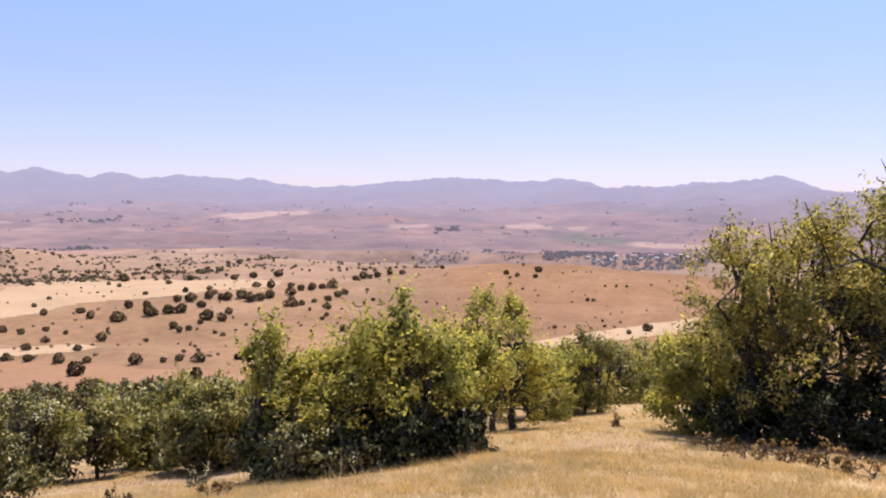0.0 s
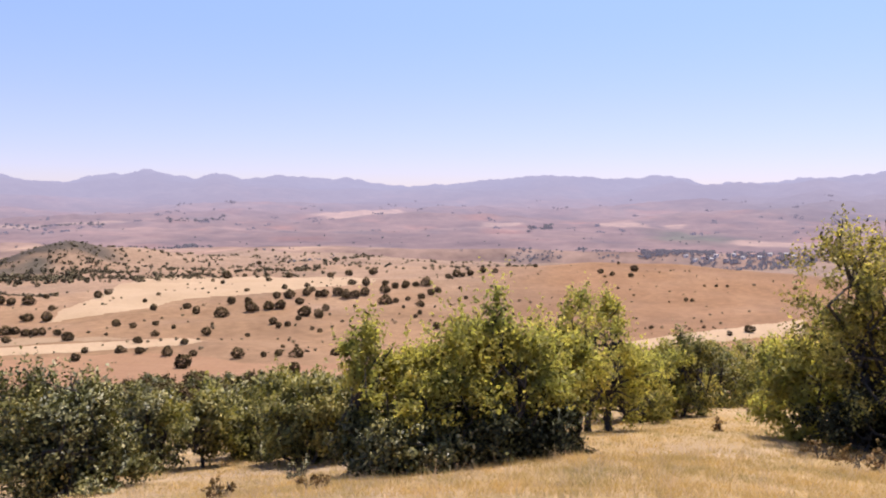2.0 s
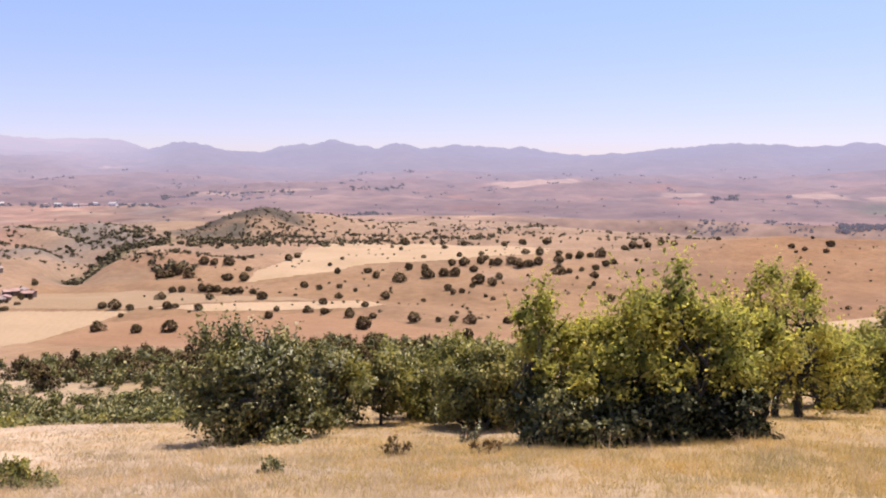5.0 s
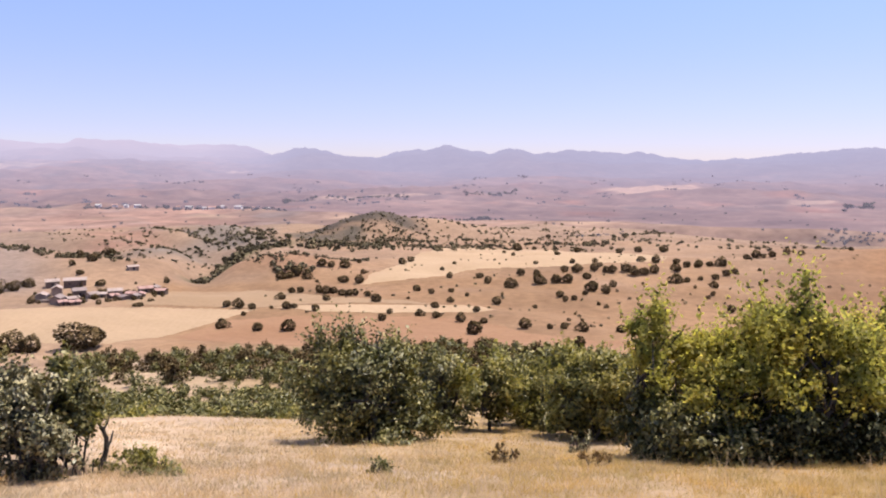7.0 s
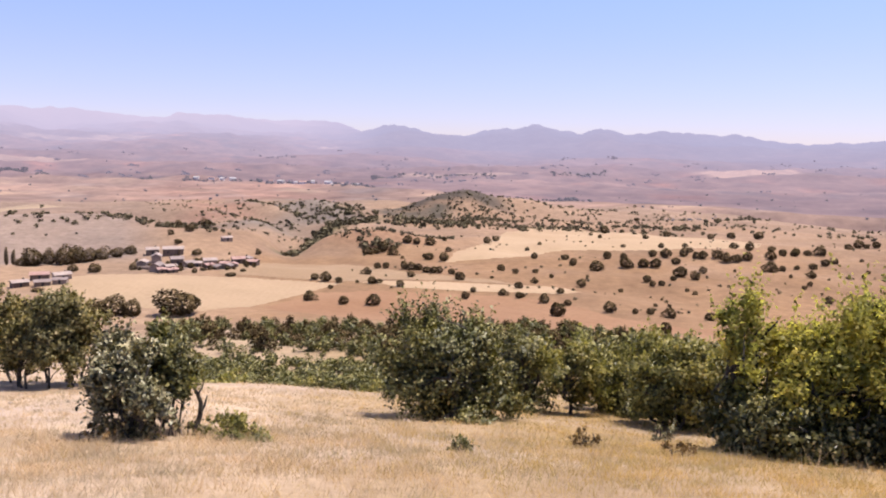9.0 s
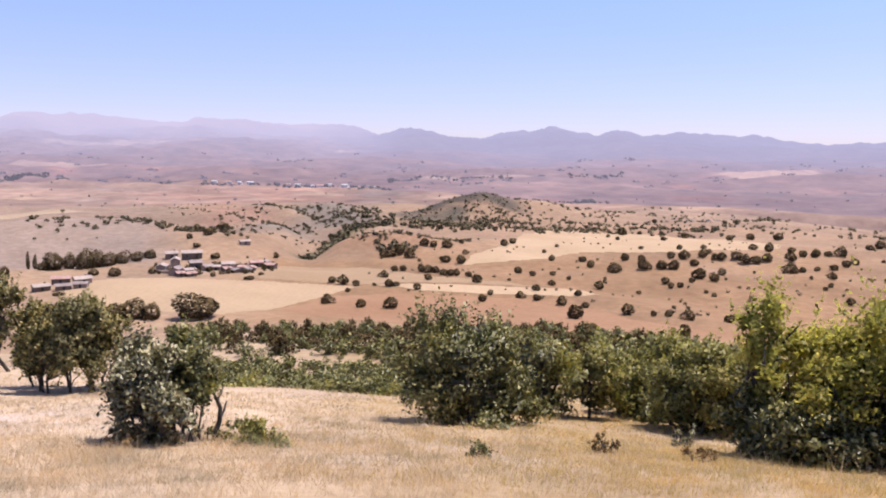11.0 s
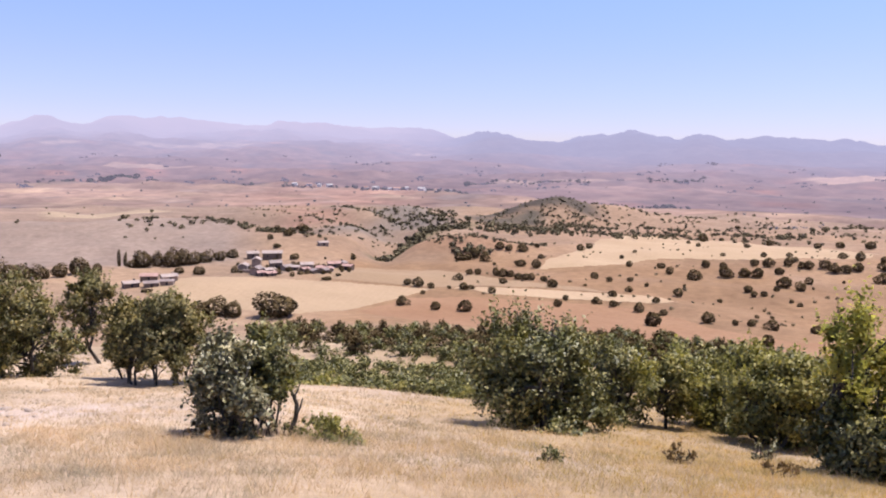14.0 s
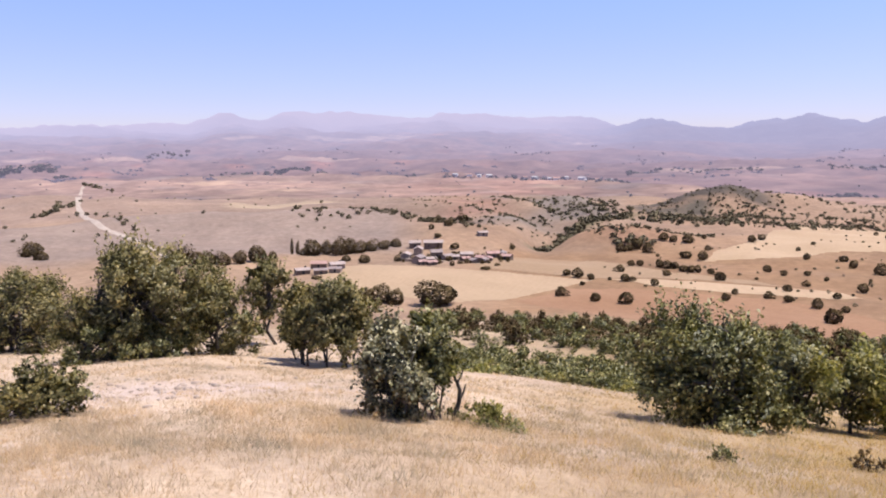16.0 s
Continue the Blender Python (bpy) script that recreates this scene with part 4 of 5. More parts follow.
def tree(name, label, category, seed, high, wide, leaves, mat, low=0.25, stems=1, deep=None, leaf=0.11, clump=0.34, count=70, ragged=0.8, group="", lean=0.0, spread=0.12, limbs=0.55, own=0.42, vase=0.0, girth=1.0, bare=0):
    """A tree or bush: stems with limbs that reach into a crown of leaf clumps."""
    rs = np.random.RandomState(seed)
    deep = deep or wide * 0.9
    root = new(name)
    tagged(root, label, category, group)
    c = clumps(rs, count, wide - clump * 1.1, deep - clump * 1.1, low * high + clump * 0.35, high - clump * 0.9, ragged)
    rise = np.clip((c[:, 2] / high - low) / 0.5, 0, 1)
    c[:, :2] *= (1 - vase * (1 - rise))[:, None]                                               # the crown overhangs its foot
    feet = []
    for k in range(stems):
        a = 6.283 * k / stems + rs.uniform(0, 1)
        foot = np.array((math.cos(a), math.sin(a), 0)) * (spread * wide if stems > 1 else 0)
        flare = 2.0 if stems < 5 else 1.25
        top = np.array((foot[0] * flare + rs.normal() * 0.06 * wide * girth + lean, foot[1] * flare + rs.normal() * 0.06 * wide * girth, high * rs.uniform(0.62, 0.8)))
        line = bent(rs, foot - np.array((0, 0, 0.3)), top, 6, 0.16 * girth)
        r0 = (0.022 * high + 0.02) * girth
        bm = tube(bmesh.new(), line, [r0 * (1.25 if i == 0 else 1) * (1 - 0.13 * i) for i in range(7)], 8)
        part("trunk", bm, BARK, root)
        feet.append((line, r0))
    bm = bmesh.new()
    for p in c[rs.permutation(len(c))[: max(6, int(len(c) * limbs))]]:
        line, r0 = feet[rs.randint(len(feet))]
        k = rs.randint(2, 6)
        if line[k][2] > p[2] + 0.4 * high:
            k = 2
        tube(bm, bent(rs, line[k], p, 4, 0.2), [r0 * 0.42, r0 * 0.34, r0 * 0.26, r0 * 0.17, r0 * 0.07], 5)
    part("branch_work", bm, BARK, root, "thin dark bare branches")
    for k in range(bare):                                                                      # leafless limbs that stand out of the crown
        line, r0 = feet[rs.randint(len(feet))]
        a, tip = np.array(line[4]), np.array((rs.normal() * wide * 0.3, rs.normal() * deep * 0.2, high * rs.uniform(0.92, 1.06)))
        limb = bent(rs, a, tip, 5, 0.18)
        bm = tube(bmesh.new(), limb, [r0 * 0.5, r0 * 0.42, r0 * 0.34, r0 * 0.26, r0 * 0.18, r0 * 0.08], 6)
        for j in (2, 3, 3, 4):
            tube(bm, bent(rs, limb[j], np.array(limb[j]) + rs.normal(size=3) * 0.1 * wide + np.array((0, 0, 0.13 * high)), 3, 0.2), [r0 * 0.24, r0 * 0.18, r0 * 0.12, r0 * 0.05], 5)
        part("bare_branch", bm, BARK, root, "leafless dark limb")
    twigs = max(3, int(round(leaves / len(c) / 22)))
    mid = np.array((0, 0, low * high + (high - low * high) * 0.42))
    out = (c - mid) / (np.linalg.norm(c - mid, axis=1)[:, None] + 0.2)
    td = np.repeat(out, twigs, axis=0) * 0.75 + rs.normal(size=(len(c) * twigs, 3)) * 0.6 + np.array((0, 0, 0.3))
    td /= np.linalg.norm(td, axis=1)[:, None]
    tl = np.repeat(clump * rs.uniform(0.6, 1.5, len(c)), twigs) * rs.uniform(0.7, 1.5, len(td))
    tc = np.repeat(c, twigs, axis=0) + rs.normal(size=td.shape) * clump * 0.22
    top = np.argsort(-c[:, 2])[: max(3, int(len(c) * (0.06 + 0.12 * ragged)))]                 # long shoots above the crown
    shoots = c[top] + rs.normal(size=(len(top), 3)) * clump * 0.3
    td = np.concatenate([td, np.stack([rs.normal(size=len(top)) * 0.3, rs.normal(size=len(top)) * 0.3, np.ones(len(top))], -1)])
    tc = np.concatenate([tc, shoots])
    tl = np.concatenate([tl, clump * ragged * rs.uniform(0.8, 2.2, len(top))])
    pick = rs.randint(len(td), size=leaves)
    d = td[pick]
    pts = tc[pick] + d * (tl[pick] * rs.uniform(-0.25, 1.0, leaves))[:, None] + rs.normal(size=(leaves, 3)) * np.where(pick < len(c) * twigs, 0.2, 0.1)[:, None] * clump
    pts[:, 2] = np.maximum(pts[:, 2], 0.04)
    away = (pts - mid) / np.array((wide / 2, deep / 2, high * (1 - low) / 2))
    local = (pts - np.concatenate([np.repeat(c, twigs, axis=0), shoots])[pick]) / clump
    away = away * 0.6 + local * 0.8
    away /= np.linalg.norm(away, axis=1)[:, None] + 1e-6
    v, f, nrm = leaf_mesh(pts, away, leaf, rs, own=own, lift=0.2)
    crown = mesh_object("crown", v, f, mat, normals=nrm)
    crown.parent = root
    return root


def puff(name, label, category, seed, leaves, mat, leaf=0.1, group="", lobes=0.42, flat=-0.04):
    """A tight, rounded shrub or far tree of size 1 on a short stem, its leaves on an uneven rounded body."""
    rs = np.random.RandomState(seed)
    root = tagged(new(name), label, category, group)
    part("trunk", tube(bmesh.new(), bent(rs, (0, 0, -0.1), (0.02, 0.01, 0.6), 4, 0.1), (0.05, 0.045, 0.04, 0.03, 0.02), 6), BARK, root)
    d = rs.normal(size=(leaves, 3))
    d /= np.linalg.norm(d, axis=1)[:, None]
    k = np.ones(leaves)
    for _ in range(9):
        v = rs.normal(size=3)
        v /= np.linalg.norm(v)
        k += lobes * rs.uniform(-0.6, 1.0) * np.clip(d @ v, 0, 1) ** 5
    pts = d * (0.43 * k * rs.uniform(0.3, 1.0, leaves) ** 0.35)[:, None]
    pts[:, :2] *= (1.06 - 0.06 * d[:, 2:])
    pts[:, 2] = np.maximum(pts[:, 2] * (1 + flat) + 0.40, rs.uniform(0.0, 0.12, leaves))
    v, f, nrm = leaf_mesh(pts, d, leaf, rs, 0.7, 0.2, 0.12)
    crown = mesh_object("crown", v, f, mat, normals=nrm)
    crown.parent = root
    return root


def stand(ob, az, r, turn=0.0, size=1.0, sink=0.03):
    x, y = polar(az, r)
    ob.matrix_basis = Matrix.Translation((x, y, float(land_z(x, y)) - sink)) @ Matrix.Rotation(radians(turn), 4, "Z") @ Matrix.Scale(size, 4)
    return ob


def stand_copy(ob, az, r, turn=0.0, size=1.0, sink=0.03):
    x, y = polar(az, r)
    o = copy_thing(ob, Matrix.Translation((x, y, float(land_z(x, y)) - sink)) @ Matrix.Rotation(radians(turn), 4, "Z"))
    o.scale = (size, size, size)
    return o


# near trees: azimuth, distance
YEL = "multi-stemmed oak with yellowing leaves on dry grass"
GRN = "dense green oak bush with a dark shaded base"
BIG = "large spreading oak, leaves turning yellow"
NEAR = dict(leaf=0.078, own=0.9)
stand(tree("oak_tree", BIG, "tree", 1, 4.45, 3.5, 21000, LEAF_MIX, 0.2, 3, deep=3.4, count=130, clump=0.36, bare=4, ragged=1.2, **NEAR), 23.0, 17.2)
stand(tree("oak_tree", BIG, "tree", 2, 5.15, 4.2, 27000, LEAF_MIX, 0.16, 3, deep=3.6, count=160, clump=0.38, bare=3, **NEAR), 29.0, 17.6)
stand(tree("oak_tree", "slender oak with dark trunk and yellowing leaves", "tree", 3, 3.2, 2.4, 14000, LEAF_YELLOW, 0.14, 2, count=90, clump=0.28, ragged=1.2, **NEAR), 4.6, 18.3)
stand(tree("oak_bush", YEL, "bush", 14, 2.0, 2.1, 8000, LEAF_YELLOW, 0.08, 3, clump=0.28, **NEAR), 8.0, 22.3)
stand(tree("oak_tree", GRN, "tree", 15, 2.35, 1.4, 7000, LEAF_GREEN, 0.12, 2, count=55, clump=0.26, **NEAR), 10.6, 23)
stand(tree("oak_bush", GRN, "bush", 16, 2.25, 2.6, 7000, LEAF_GREEN, 0.05, 3, clump=0.32), 13.4, 31)
stand(tree("oak_bush", YEL, "bush", 17, 2.35, 2.2, 7000, LEAF_YELLOW, 0.08, 3, clump=0.32), 16.4, 30)
stand(tree("oak_tree", YEL, "tree", 4, 2.35, 1.9, 18000, LEAF_YELLOW, 0.42, 3, vase=0.15, count=100, clump=0.26, ragged=1.6, bare=2, **NEAR), -2.2, 13.0)
stand(tree("oak_sapling", "tall thin sprig of a yellowing oak above the thicket", "sapling", 27, 2.95, 0.5, 1000, LEAF_YELLOW, 0.45, 2, count=24, clump=0.2, ragged=2.0, **NEAR), -2.9, 12.9)
stand(tree("oak_tree", YEL, "tree", 18, 1.95, 2.1, 17000, LEAF_YELLOW, 0.42, 3, vase=0.12, count=80, clump=0.25, ragged=1.7, **NEAR), -7.3, 12.9)
stand(tree("oak_tree", YEL, "tree", 19, 2.2, 1.6, 13000, LEAF_YELLOW, 0.34, 3, vase=0.15, count=75, clump=0.25, ragged=1.7, **NEAR), 1.7, 14.4)
stand(tree("oak_tree", YEL, "tree", 5, 2.6, 0.9, 4600, LEAF_YELLOW, 0.4, 3, count=44, clump=0.2, ragged=2.4, **NEAR), -12.2, 13.4)
for seed, az, r, high, wide, n, mat in ((130, 5.9, 22.6, 2.0, 2.2, 6000, LEAF_YELLOW), (131, 7.0, 21.4, 1.45, 1.9, 5000, LEAF_MIX), (132, 9.3, 24.4, 2.15, 2.3, 6500, LEAF_MIX), (133, 11.9, 27.2, 2.1, 2.6, 6500, LEAF_GREEN), (134, 14.8, 29.6, 2.2, 2.8, 6500, LEAF_MIX), (135, 18.0, 31.0, 2.3, 2.8, 6500, LEAF_YELLOW), (136, 16.0, 33.0, 2.2, 2.8, 6000, LEAF_GREEN), (137, 18.0, 17.4, 2.0, 1.6, 7000, LEAF_YELLOW), (138, 20.2, 22.0, 2.3, 2.4, 6500, LEAF_MIX)):
    stand(tree("oak_bush", YEL if mat is LEAF_YELLOW else "yellow-green oak bush in a row on dry grass" if mat is LEAF_MIX else GRN, "bush", seed, high, wide, n, mat, 0.04, 3, clump=0.3, count=60, leaf=0.1, ragged=1.1, group="bushes in a row"), az, r)
for seed, az, r, high, wide, n in ((150, -14.9, 17.2, 1.9, 1.9, 9000), (151, -17.2, 17.8, 1.75, 1.9, 9000)):
    stand(tree("oak_bush", GRN, "bush", seed, high, wide, n, LEAF_GREEN, 0.08, 4, count=60, clump=0.3, vase=0.3, leaf=0.09), az, r)
# undergrowth added to give the oaks a foot as dark as shade
UND = "undergrowth standing for the dark shaded foot of the oaks"
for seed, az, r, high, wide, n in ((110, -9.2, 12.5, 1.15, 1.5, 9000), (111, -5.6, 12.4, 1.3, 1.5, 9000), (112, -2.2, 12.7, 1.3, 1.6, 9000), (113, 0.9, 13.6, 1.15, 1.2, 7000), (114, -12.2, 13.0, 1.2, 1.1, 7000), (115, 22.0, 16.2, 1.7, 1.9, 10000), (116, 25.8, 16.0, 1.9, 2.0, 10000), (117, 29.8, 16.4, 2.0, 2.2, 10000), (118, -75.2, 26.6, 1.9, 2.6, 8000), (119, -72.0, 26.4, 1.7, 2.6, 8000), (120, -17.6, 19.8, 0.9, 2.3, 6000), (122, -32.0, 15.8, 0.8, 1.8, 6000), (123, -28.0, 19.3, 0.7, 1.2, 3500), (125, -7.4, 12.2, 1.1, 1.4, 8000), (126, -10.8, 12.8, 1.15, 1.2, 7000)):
    stand(tree("oak_bush", UND, "bush", seed, high * (0.84 if -13 < az < 2 else 0.66), wide, n, LEAF_OLIVE if az < -4 else LEAF_SHADE, 0.0, 3, leaf=0.08, clump=0.2, count=70, ragged=0.7, group="undergrowth"), az, r)
stand(tree("oak_bush", GRN, "bush", 6, 2.0, 2.6, 13000, LEAF_GREEN, 0.12, 4, count=65, clump=0.36, vase=0.25, leaf=0.1), -17.5, 20.6)
stand(tree("oak_bush", GRN, "bush", 28, 1.7, 1.8, 7000, LEAF_OLIVE, 0.05, 3, clump=0.32, count=45, leaf=0.095), -21.2, 20.8)
stand(tree("oak_tree", "small round green oak on a single dark trunk", "tree", 7, 1.85, 1.8, 7000, LEAF_GREEN, 0.18, 1, clump=0.3, count=45, leaf=0.095, ragged=1.1), -24.2, 19.2)
stand(tree("oak_bush", GRN, "bush", 20, 2.0, 1.6, 7500, LEAF_OLIVE, 0.1, 3, clump=0.32, count=45, leaf=0.095), -27.6, 19.8)
stand(tree("oak_bush", GRN, "bush", 8, 2.25, 2.75, 21000, LEAF_OLIVE, 0.08, 4, count=85, clump=0.34, vase=0.3, bare=1, ragged=1.1, leaf=0.085), -32.6, 16.2)
stand(tree("oak_bush", "grey-green oak bush with glossy leaves", "bush", 9, 1.45, 1.1, 13000, LEAF_GREY, 0.0, 4, own=0.8, leaf=0.072, count=90, clump=0.18, ragged=1.0), -54.8, 11.8)
stand(tree("oak_bush", "grey-green oak bush beside bare stems", "bush", 21, 1.62, 0.9, 8500, LEAF_OLIVE, 0.4, 4, own=0.6, leaf=0.07, count=80, clump=0.18, ragged=1.0, girth=0.6), -52.5, 12.4)
stand(tree("oak_bush", "low sprawling green oak shrub", "bush", 22, 0.25, 1.5, 3000, LEAF_GREEN, 0.0, 5, deep=0.7, leaf=0.055, count=70, clump=0.08, ragged=1.3, girth=0.4), -47.9, 11.6)
stand(tree("oak_tree", "clump of slender oak stems with green crowns", "tree", 10, 2.55, 2.6, 24000, LEAF_TAN, 0.3, 8, count=150, spread=0.3, leaf=0.1, clump=0.26, girth=0.55), -59.7, 23.2)
stand(tree("oak_tree", "small dark-trunked oak standing in dry grass", "tree", 44, 3.4, 1.9, 7500, LEAF_TAN, 0.38, 1, clump=0.26, count=60, girth=0.9, leaf=0.12, ragged=1.4, limbs=0.3), -64.1, 32.4)
stand(tree("oak_tree", "slender oak with a low green crown beside a clump", "tree", 45, 2.35, 1.3, 8000, LEAF_TAN, 0.24, 3, count=60, clump=0.26, girth=0.6, leaf=0.1), -61.9, 24.8)
stand(tree("oak_tree", "broad oak thicket with yellow-green top", "tree", 12, 3.8, 5.5, 38000, LEAF_TAN, 0.0, 6, count=220, clump=0.4, deep=4.0, ragged=1.2), -73.2, 28)
stand(tree("oak_tree", YEL, "tree", 23, 3.0, 2.6, 13000, LEAF_TAN, 0.0, 3, count=90, clump=0.32), -68.3, 27.6)
stand(tree("oak_tree", YEL, "tree", 24, 3.3, 6.2, 26000, LEAF_TAN, 0.0, 5, count=170, clump=0.42, deep=4.0), -80.2, 36)
stand(tree("oak_bush", "low dense oak bush on stony dry grass", "bush", 13, 0.72, 1.8, 8000, LEAF_TAN, 0.0, 5, leaf=0.075, count=80, clump=0.16, ragged=1.4, own=0.8), -79.6, 13.4)

SAPLING = tagged(new("oak_sapling"), "crooked dark oak stem, nearly bare, in grass", "sapling")
part("trunk", tube(bmesh.new(), ((-0.02, 0, -0.1), (0.02, 0.0, 0.10), (0.07, 0.01, 0.26), (0.08, 0.02, 0.40), (0.04, 0.0, 0.52), (0.0, -0.02, 0.60)), (0.034, 0.031, 0.027, 0.024, 0.019, 0.010), 8), BARK, SAPLING)
part("branch", tube(bmesh.new(), ((0.07, 0.01, 0.27), (0.12, 0.03, 0.36), (0.15, 0.04, 0.47)), (0.017, 0.013, 0.006), 6), BARK, SAPLING)
part("branch", tube(bmesh.new(), ((0.05, 0.0, 0.50), (0.10, 0.02, 0.58), (0.12, 0.03, 0.66)), (0.012, 0.009, 0.005), 6), BARK, SAPLING)
rs = np.random.RandomState(17)
for k in range(9):
    a, h = rs.uniform(-0.42, -0.04), rs.uniform(0.16, 0.34)
    part("dry_shoot", tube(bmesh.new(), ((a, rs.uniform(-0.1, 0.1), -0.05), (a + rs.normal() * 0.04, 0, h * 0.5), (a + rs.normal() * 0.08, 0.02, h)), (0.009, 0.007, 0.004), 5), (BARK, STONE)[k % 2], SAPLING)
q, d = rs.normal(size=(90, 3)) * 0.05 + np.array((0.02, 0, 0.62)), rs.normal(size=(90, 3))
v, f, nrm = leaf_mesh(q, d / np.linalg.norm(d, axis=1)[:, None], 0.055, rs)
mesh_object("leaves", v, f, LEAF_GREEN, normals=nrm).parent = SAPLING
stand(SAPLING, -50.8, 11.9, 51, 1.28)

# bushes on the slope below the crest
rs = np.random.RandomState(7)
SLOPE = [tree("oak_bush", "green oak bush on the slope below the crest", "bush", 60 + k, 2.4, 2.8, 720, (LEAF_GREEN, LEAF_OLIVE, LEAF_OLIVE)[k % 3], 0.0, 2, leaf=0.33, clump=0.42, count=40, limbs=0.1, group="slope bushes") for k in range(5)]
spots = []
for k in range(60):
    spots.append((rs.uniform(-55, -32), rs.uniform(38, 94), rs.uniform(0.4, 0.8)))
for k in range(46):
    spots.append((rs.uniform(-34, -8), rs.uniform(45, 130), rs.uniform(0.7, 1.2)))
for k in range(24):
    spots.append((rs.uniform(7, 21), rs.uniform(36, 60), rs.uniform(0.5, 0.8)))
for k in range(26):
    spots.append((rs.uniform(-90, -56), rs.uniform(46, 70), rs.uniform(0.5, 0.9)))
for k, (az, r, s) in enumerate(spots):
    (stand if k < 5 else stand_copy)(SLOPE[k % 5], az, r, rs.uniform(0, 360), s)

# darker bushes between the slope and the fields
MID = [tree("juniper_bush", "dark green juniper bush on a dry slope", "bush", 70 + k, 3.4, 3.4, 560, LEAF_DARK if k % 2 else LEAF_OLIVE, 0.0, 1, leaf=0.48, clump=0.6, count=40, ragged=0.6, limbs=0.12, group="lower slope bushes") for k in range(4)]
for k in range(270):
    u = rs.uniform(0, 1) ** 0.85
    az = -54 + 37.5 * u
    r = rs.uniform(140, 236) * float(np.interp(az, (-49.5, -38, -31, -16.5), (1.0, 0.88, 0.82, 0.88)))
    (stand if k < 4 else stand_copy)(MID[k % 4], az, r, rs.uniform(0, 360), rs.uniform(0.5, 1.15))

# shrubs on the fields
SHRUB = [puff("shrub", "dark rounded shrub on a dry brown field", "shrub", 40 + k, 520, LEAF_DARK, 0.14, "field shrubs", 0.5, -0.02) for k in range(8)]
for k, (az, r, w) in enumerate(FIELD_SHRUBS):
    o = (stand if k < 8 else stand_copy)(SHRUB[k % 8], az, r, rs.uniform(0, 360))
    w = min(w * 1.03, 6.5)
    o.scale = (w * rs.uniform(0.9, 1.15), w * rs.uniform(0.9, 1.15), w * rs.uniform(0.85, 1.05))


# village trees, edge clumps
GROVE = [puff("broadleaf_tree", "dark leafy tree beside the village", "tree", 80 + k, 1100, LEAF_DARK, 0.1, "village trees", 0.75, 0.1) for k in range(3)]
for k, (az, r, w, h) in enumerate(VILLAGE_TREES + FIELD_EDGE):
    o = (stand if k < 3 else stand_copy)(GROVE[k % 3], az, r, rs.uniform(0, 360))
    o.scale = (w * 1.2, w * 1.2, h * 1.05)


# ---- village ----
def box(x0, x1, y0, y1, z0, z1):
    bm = bmesh.new()
    bmesh.ops.create_cube(bm, size=1, matrix=Matrix.Translation(((x0 + x1) / 2, (y0 + y1) / 2, (z0 + z1) / 2)) @ Matrix.Diagonal((x1 - x0, y1 - y0, z1 - z0, 1)))
    return bm


def house(label, az, r, wide, high, wall, roof, turn, seed, chimney=True):
    """A low village house: walls, pitched roof with eaves, windows with frames, door, chimney."""
    rs = np.random.RandomState(seed)
    deep, eave = min(max(4.5, wide * 0.65), 8.0), high * 0.72
    root = new("house")
    tagged(root, label, "house", "village houses")
    w, d = wide / 2, deep / 2
    part("wall", box(-w, w, -d, d, -1.5, eave), wall, root)
    bm = bmesh.new()
    o, t = 0.45, 0.18
    pro = [(-d - o, eave - 0.12), (0, high), (d + o, eave - 0.12), (d + o, eave - 0.12 + t), (0, high + t), (-d - o, eave - 0.12 + t)]
    a, b = [[bm.verts.new((x, y, z)) for y, z in pro] for x in (-w - o, w + o)]
    for k in range(6):
        bm.faces.new((a[k], b[k], b[(k + 1) % 6], a[(k + 1) % 6]))
    bm.faces.new(a[::-1]), bm.faces.new(b)
    bmesh.ops.recalc_face_normals(bm, faces=bm.faces)
    rf = part("roof", bm, roof, root)
    for x in (-w, w):
        bm = bmesh.new()
        v = [bm.verts.new(p) for p in ((x, -d, eave), (x, d, eave), (x, 0, high - 0.05))]
        bm.faces.new(v)
        bmesh.ops.solidify(bm, geom=bm.faces[:], thickness=0.2)
        part("gable", bm, wall, root)
    if chimney:
        part("chimney", box(w * 0.4, w * 0.4 + 0.7, 0.3, 1.0, high - 1.0, high + 0.8), wall, rf)
    n = max(1, int(wide / 5))
    rows = 2 if eave > 4.6 else 1
    for lev in range(rows):
        z = 0.9 + lev * 2.7
        for k in range(n):
            x = -w + wide * (k + 0.5) / n
            if lev == 0 and k == n // 2:
                part("door", box(x - 0.5, x + 0.5, -d - 0.06, -d + 0.05, 0, 2.0), DARK_OPENING, root)
            else:
                wd = part("window", box(x - 0.5, x + 0.5, -d - 0.07, -d + 0.05, z, z + 1.1), GREY_WALL, root)
                part("pane", box(x - 0.38, x + 0.38, -d - 0.09, -d, z + 0.12, z + 0.98), DARK_OPENING, wd)
    x, y = polar(az, r)
    root.matrix_basis = pose(x, y, float(land_z(x, y)) + 0.2, 0, 0, turn)
    return root


LOOKS = {"barn": (GREY_WALL, WHITE_ROOF, "long brown barn with a pale sheet roof"), "white": (PLASTER, WHITE_ROOF, "whitewashed house with a pale sheet roof"), "grey": (PLASTER, GREY_ROOF, "plastered house with a dusty grey roof"),
         "red": (GREY_WALL, TILE_ROOF, "low brown house with faded red tiles"), "block": (GREY_WALL, GREY_ROOF, "brown block house with a dusty sheet roof"), "shed": (GREY_WALL, WHITE_ROOF, "small brown shed with a pale roof")}
